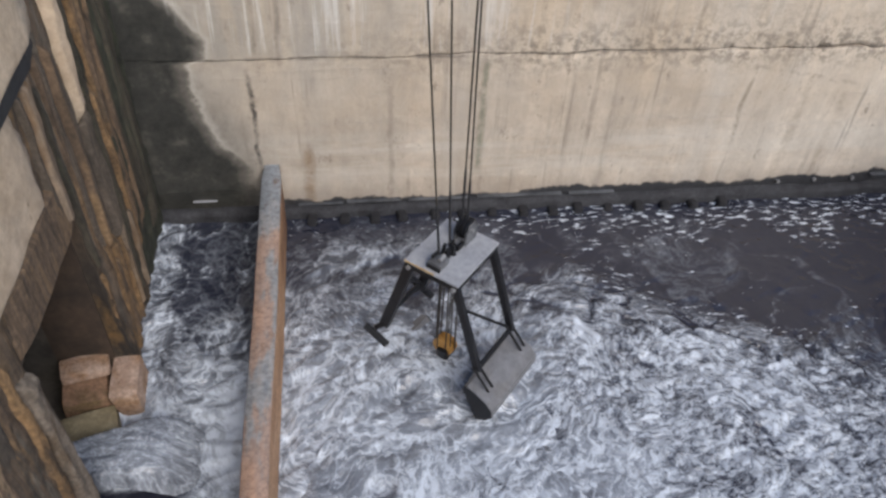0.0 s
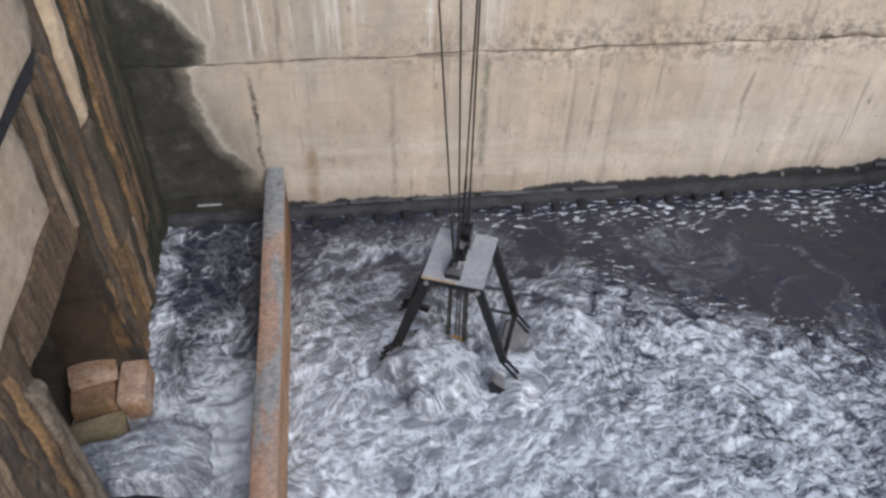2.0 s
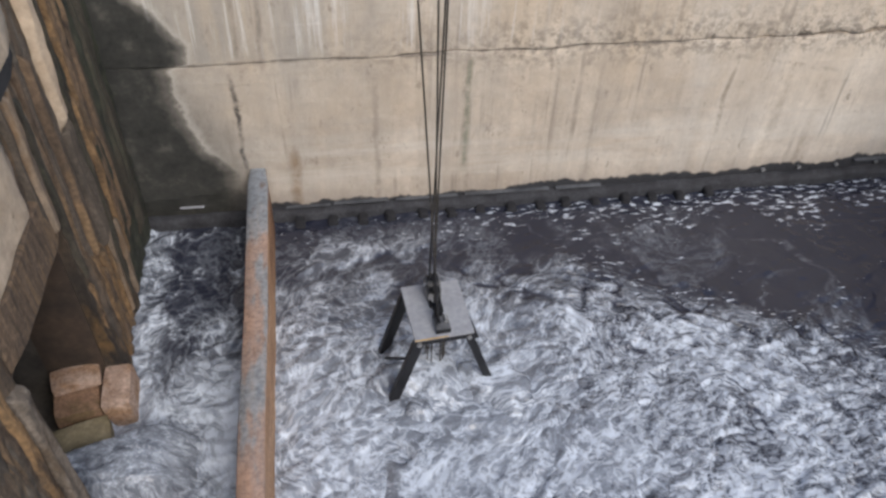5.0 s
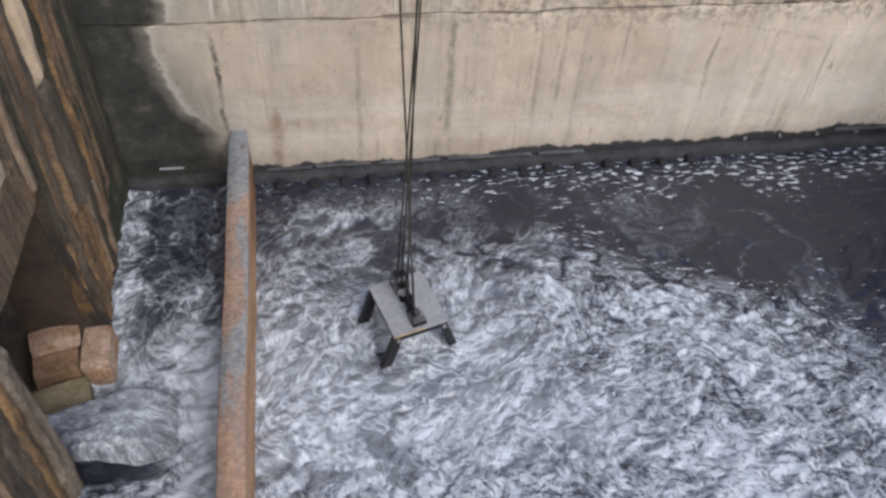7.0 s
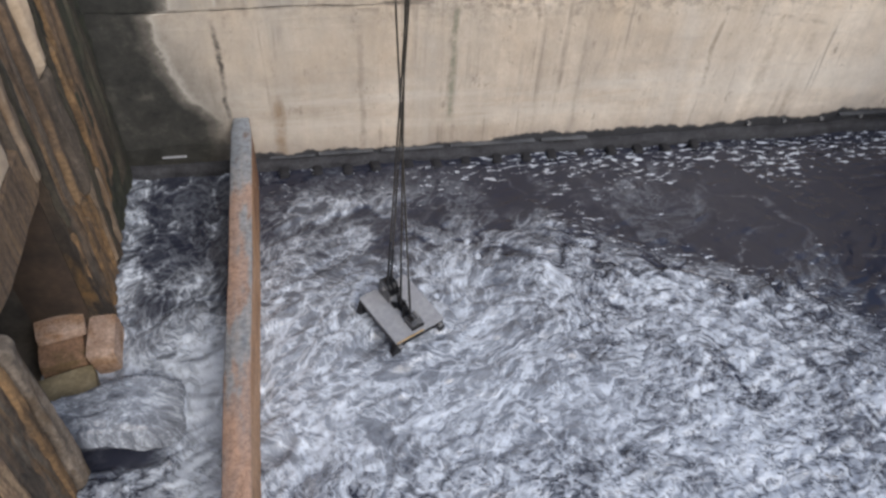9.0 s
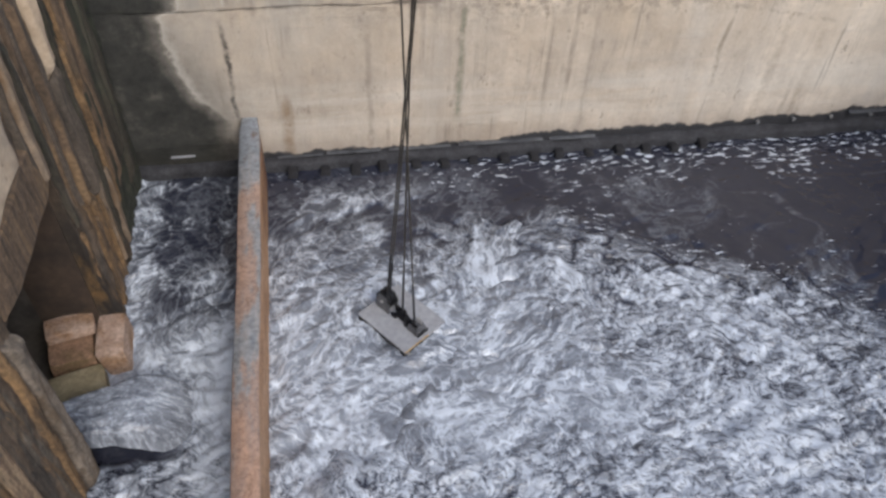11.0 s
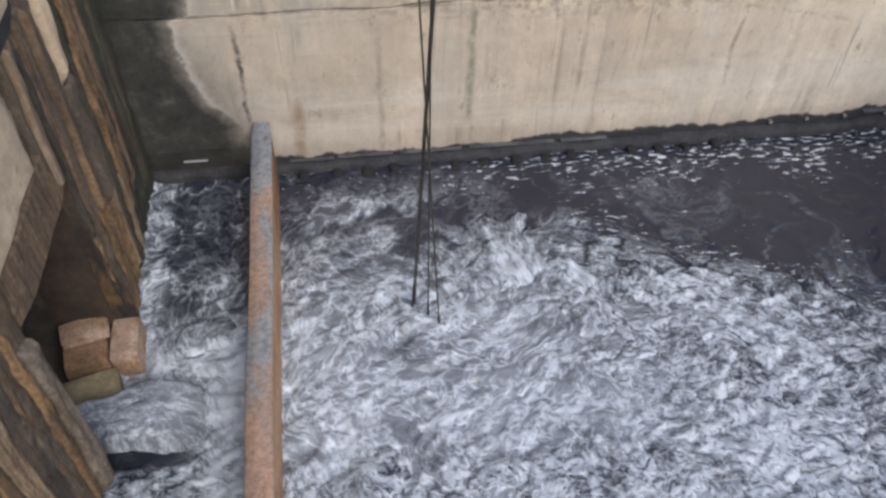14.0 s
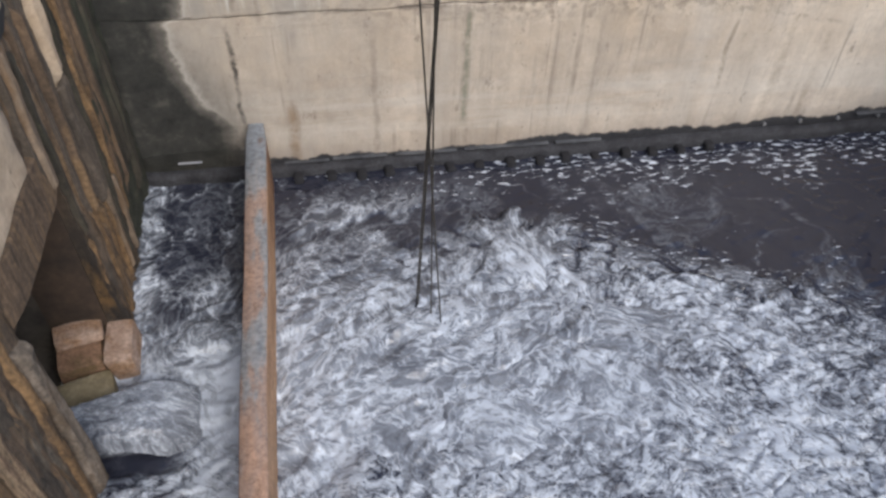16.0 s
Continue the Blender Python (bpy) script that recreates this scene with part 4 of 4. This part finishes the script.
    # lower pulley block on its ropes
    low = part("lower_block", box(bmesh.new(), -0.09, 0.09, -0.13, 0.13, -2.02, -1.84, 0.02), BLACKSTEEL, g, "black lower block")
    for o in (-0.05, 0.05):
        bm = bmesh.new()
        for d0, d1, r in ((-0.028, -0.016, 0.155), (-0.016, 0.016, 0.125), (0.016, 0.028, 0.155)):
            rod(bm, (-0.02 + 0, o + d0, -1.83), (-0.02, o + d1, -1.83), r, 28)
        part("pulley", bm, ORANGE, low, "orange pulley wheel")
    for x, o in ((-0.14, -0.06), (0.10, -0.06), (-0.14, 0.06), (0.10, 0.06), (-0.09, -0.10), (0.05, -0.10), (-0.04, 0.10), (0.14, 0.0)):
        part("closing_rope", rod(bmesh.new(), (x, o, -1.82), (x * 0.8, o, -0.05), 0.011, 8), WIRE, g, "greasy closing rope")
    # gear on the plate: a low guide block in front, a gap with the ropes, a tall sheave behind
    guide = part("guide_block", box(box(bmesh.new(), -0.10, 0.09, -0.42, -0.21, 0.0, 0.10, 0.012), -0.075, 0.065, -0.385, -0.25, 0.10, 0.135, 0.01), GEARGREY, g, "grey guide block with worn top")
    for o in (-0.055, 0.045):
        part("guide_roller", rod(bmesh.new(), (o, -0.37, 0.15), (o, -0.26, 0.15), 0.026, 12), BRIGHT if o > 0 else BLACKSTEEL, guide, "worn guide roller")
    part("guide_jaw", box(bmesh.new(), -0.105, 0.095, -0.435, -0.423, 0.0, 0.065, 0.003), BLACKSTEEL, guide, "black jaw plate")
    part("gear_housing", box(box(bmesh.new(), -0.05, 0.05, -0.20, 0.10, 0.0, 0.05, 0.012), -0.03, 0.03, -0.17, 0.02, 0.05, 0.10, 0.012), BLACKSTEEL, g, "black greasy gear housing")
    for o, h in ((-0.055, 0.20), (0.05, 0.15)):
        part("rope_socket", rod(bmesh.new(), (o, -0.10 + o, 0.0), (o * 0.6, -0.08 + o, h), 0.035, 12, 0.022), BLACKSTEEL, g, "black rope socket")
    bm = bmesh.new()
    for o in (-0.10, 0.075):
        prism(bm, [(o, 0.0), (o + 0.02, 0.0), (o + 0.02, 0.20), (o, 0.20)], 0.16, 0.42)
        prism(bm, [(o + 0.002, 0.20), (o + 0.018, 0.20), (o + 0.018, 0.29), (o + 0.002, 0.29)], 0.21, 0.37)
    bracket = part("bracket", bm, GEARGREY, g, "grey sheave bracket cheeks")
    part("bracket_pin", rod(bmesh.new(), (-0.125, 0.29, 0.19), (0.12, 0.29, 0.19), 0.026), BRIGHT, bracket, "bright pin")
    for c in (-0.045, 0.035):
        bm = bmesh.new()
        for d0, d1, r in ((-0.034, -0.022, 0.145), (-0.022, 0.022, 0.12), (0.022, 0.034, 0.145)):
            rod(bm, (c + d0, 0.29, 0.19), (c + d1, 0.29, 0.19), r, 24)
        part("guide_sheave", bm, BLACKSTEEL, bracket, "greasy guide sheave")
    part("rope_clamp", box(box(bmesh.new(), 0.03, 0.07, 0.02, 0.15, 0.0, 0.09, 0.008), -0.09, -0.045, 0.03, 0.13, 0.0, 0.06, 0.008), BLACKSTEEL, g, "black rope clamps")
    return g


GRAB_ROWS = [  # seconds, place of the plate, turn
    (0.0, 1.201, 7.178, 2.272, -40.2),
    (0.5, 1.250, 7.279, 2.203, -38.1),
    (1.0, 1.270, 7.335, 2.134, -32.6),
    (1.5, 1.283, 7.374, 2.062, -25.1),
    (2.0, 1.282, 7.351, 1.980, -21.3),
    (2.5, 1.263, 7.318, 1.888, -16.8),
    (3.0, 1.242, 7.257, 1.783, -12.0),
    (3.5, 1.243, 7.210, 1.662, -8.3),
    (6.0, 1.077, 7.060, 0.983, 10.7),
    (6.5, 1.060, 7.067, 0.854, 12.3),
    (7.0, 1.013, 7.031, 0.733, 16.0),
    (7.5, 0.976, 7.053, 0.623, 18.1),
    (8.0, 0.936, 7.063, 0.524, 22.4),
    (8.5, 0.907, 7.047, 0.439, 25.5),
    (9.0, 0.867, 7.029, 0.369, 27.2),
    (11.5, 0.755, 7.029, 0.104, 39.5),
    (12, 0.790, 7.050, 0.055, 39.8),
    (12.5, 0.840, 7.030, 0.025, 40.2),
    (13, 0.910, 7.080, -0.030, 41.0),
    (13.5, 0.950, 7.120, -0.200, 42.0),
    (14, 0.980, 7.150, -0.500, 43.0),
    (14.5, 1.020, 7.180, -0.600, 43.5),
    (15, 1.050, 7.200, -0.700, 44.0),
    (15.5, 1.080, 7.220, -0.800, 44.5),
    (16, 1.110, 7.230, -0.900, 45.0),
]
ROPE_FOOT = [(-0.03, -0.27, 0.14), (-0.03, -0.03, 0.16), (-0.05, 0.27, 0.26), (0.02, 0.29, 0.26)]
ROPE_ROWS = [  # seconds, depth, height, and the four ropes' x at that height
    (0, 7.18, 5.64, 0.797, 1.033, 1.287, 1.325),
    (1.5, 7.37, 5.53, 0.927, 1.153, 1.335, 1.364),
    (3.5, 7.21, 5.73, 0.912, 1.127, 1.232, 1.254),
    (7, 7.03, 5.29, 0.849, 1.014, 1.025, 1.053),
    (9, 7.03, 5.15, 0.787, 0.881, 0.898, 0.920),
    (12.5, 7.03, 5.15, 0.751, 0.867, 0.884, 0.906),
    (14.5, 7.03, 5.18, 0.872, 0.989, 1.000, 1.022),
    (16, 7.03, 5.19, 0.899, 1.049, 1.066, 1.088),
]


def hoist_ropes():
    ropes = []
    for k in range(4):
        ob = part("hoist_rope", rod(bmesh.new(), (0, 0, 0), (0, 0, 13.0), 0.011, 8), WIRE)
        part("rope_sleeve", rod(rod(bmesh.new(), (0, 0, 0.0), (0, 0, 0.62 + 0.1 * (k % 3)), 0.0165, 10), (0, 0, 0.62 + 0.1 * (k % 3)), (0, 0, 0.74 + 0.1 * (k % 3)), 0.0165, 10, 0.011), TARSHADE, ob, "black greasy rope sleeve")
        tagged(ob, "greasy steel hoist rope holding the grab", "rope", "hoist ropes")
        ropes.append(ob)
    return ropes


back_wall()
foot_ledge()
WALL_SIDE = side_wall()
culvert()
crust("pale_strip", WALL_SIDE, PALE, 8.45, 8.70, 3.52, 6.55, 0.12, 1, 0.0, 0.0, 0.02)
crust("grey_strip", WALL_SIDE, GREYCRUST, 8.40, 8.74, 1.6, 3.54, 0.11, 2)
crust("pale_panel", WALL_SIDE, PALE, 4.3, 6.95, 3.62, 4.83, 0.10, 3, 0.0, 0.0, 0.03)
crust("coping", WALL_SIDE, PALE, 2.0, 8.15, 4.98, 6.6, 0.16, 4, 0.0, 0.0, 0.03)
# ragged black strip standing for the shadow line under the coping
crust("shadow_strip", WALL_SIDE, TARSHADE, 2.0, 8.1, 4.82, 5.02, 0.13, 12, 0.0, 0.0, 0.03)


def planking(y0, y1, z0, z1, kinds, seed, wide=(0.07, 0.19), ends=0.25):
    """Upright weathered boards side by side on the side wall, of uneven width, depth and length."""
    rnd = random.Random(seed)
    y = y0
    while y < y1 - 0.04:
        w = min(rnd.uniform(*wide), y1 - y)
        crust("stave", WALL_SIDE, rnd.choice(kinds), y + 0.008, y + w - 0.008, z0 + rnd.uniform(0, ends), z1 - rnd.uniform(0, ends),
              rnd.uniform(0.03, 0.13), rnd.randrange(1, 900), rnd.uniform(-0.05, 0.05), 0.0, 0.012, 0.02)
        y += w


crust("lintel_board", WALL_SIDE, BROWN, 5.2, 7.42, 2.93, 3.64, 0.10, 11, 0.0, 0.0, 0.02)
planking(6.98, 7.42, 3.0, 4.84, (BROWN, GREYCRUST, BROWN, STREAKED), 3, ends=0.05)
planking(7.44, 8.40, 1.7, 4.86, (BROWN, STREAKED, DARKTIMBER, GREYCRUST, BROWN), 5)
planking(8.76, 9.08, 0.9, 6.4, (BROWN, DARKTIMBER, GREYCRUST), 8)
planking(9.30, 10.5, 0.3, 6.2, (DARKTIMBER, DARKTIMBER, BROWN), 11, (0.12, 0.3), 0.8)
crust("stave", WALL_SIDE, OCHRE, 9.08, 9.20, 0.7, 3.6, 0.10, 7, -0.15)
crust("stave", WALL_SIDE, OCHRE, 9.20, 9.28, 2.6, 5.4, 0.08, 17, -0.1)
planking(7.44, 8.5, -0.3, 2.0, (OCHRE, OCHRE, STREAKED, BROWN), 14, (0.1, 0.26), 0.5)
planking(8.5, 9.2, 0.0, 1.9, (BROWN, DARKTIMBER, STREAKED), 18, (0.1, 0.22), 0.4)
planking(3.2, 4.9, 0.1, 3.4, (STREAKED, OCHRE, GREYCRUST, PALETIMBER, BROWN), 21, (0.12, 0.34), 0.3)
crust("jamb_post", WALL_SIDE, JAMB, 4.92, 5.2, 0.05, 2.9, 0.16, 10)
divider()
closing_walls()
# one stone in two colours: dirty front darkened as shaded, pink slab as lit top
rough_block("masonry_block", -4.02, -3.43, 6.70, 7.36, -0.3, 0.27, BROWNPINK, "dirty brown masonry block in the culvert mouth, darkened as a shaded front", 1, 11)
rough_block("masonry_slab", -4.05, -3.42, 7.06, 7.40, 0.265, 0.45, PINK, "broken pinkish masonry slab as the lit top of the brown block", 4, 13)
rough_block("masonry_block", -3.40, -3.02, 6.70, 7.40, -0.4, 0.36, PINK, "broken pinkish masonry block at the water's edge", 2, 4, 0.7)
rough_block("masonry_block", -4.02, -3.22, 6.16, 6.64, -0.4, 0.16, YELLOWSTONE, "yellowish masonry block under the pink ones", 3, 17)
water_base()
water_moving()
outfall()
GRAB = clamshell_grab()
ROPES = hoist_ropes()


def table(rows, t):
    """Linear reading of rows whose first column is the time."""
    a = np.array(rows, float)
    return [float(np.interp(t, a[:, 0], a[:, k])) for k in range(1, a.shape[1])]


def motions():
    walk(GRAB, [(t, pose(x, y, z, 0, 0, w)) for t, x, y, z, w in GRAB_ROWS])
    # the halves fold in under the legs as the grab goes down
    for shell, sx in zip(SHELLS, (-1, 1)):
        hinge, rows = Matrix.Translation((sx * 0.78, 0, -1.42)), []
        for t, fold, sink in ((0, 0, 0), (1, 8, 0.07), (2, 12, 0.10), (3, 38, 0.42), (4, 50, 0.5), (16, 52, 0.5)):
            rows.append((t, Matrix.Translation((0, 0, -sink)) @ hinge @ Matrix.Rotation(radians(sx * fold), 4, "Y") @ hinge.inverted()))
        walk(shell, rows)
    for k, rope in enumerate(ROPES):
        rows = []
        for i in range(33):
            t = i * 0.5
            x, y, z, w = table(GRAB_ROWS, t)
            foot = pose(x, y, z, 0, 0, w) @ Vector(ROPE_FOOT[k])
            r = table(ROPE_ROWS, t)
            high = Vector((r[2 + k], r[0], r[1]))
            m = (high - foot).to_track_quat("Z", "Y").to_matrix().to_4x4()
            m.translation = foot
            rows.append((t, m))
        walk(rope, rows)
    for ob, cx, cy, turn, (dx, dy), k, rise in EDDIES:
        rows, tilt = [], 0.5 if turn else 0.0
        for i in range(17):
            t, s = float(i), i / 16 - 0.5
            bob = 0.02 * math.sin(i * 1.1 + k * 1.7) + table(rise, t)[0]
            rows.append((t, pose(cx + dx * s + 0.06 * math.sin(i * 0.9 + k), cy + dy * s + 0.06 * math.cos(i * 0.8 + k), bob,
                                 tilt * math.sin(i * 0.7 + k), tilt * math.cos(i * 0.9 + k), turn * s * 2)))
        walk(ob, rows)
    for ob, k in JETS:
        walk(ob, [(i * 0.5, pose(0.08 * math.sin(i * 1.3 + 3 * k), 0.02 * math.sin(i * 0.8 + k), 0.025 * math.sin(i * 1.7 + 2.5 * k))) for i in range(33)])


motions()
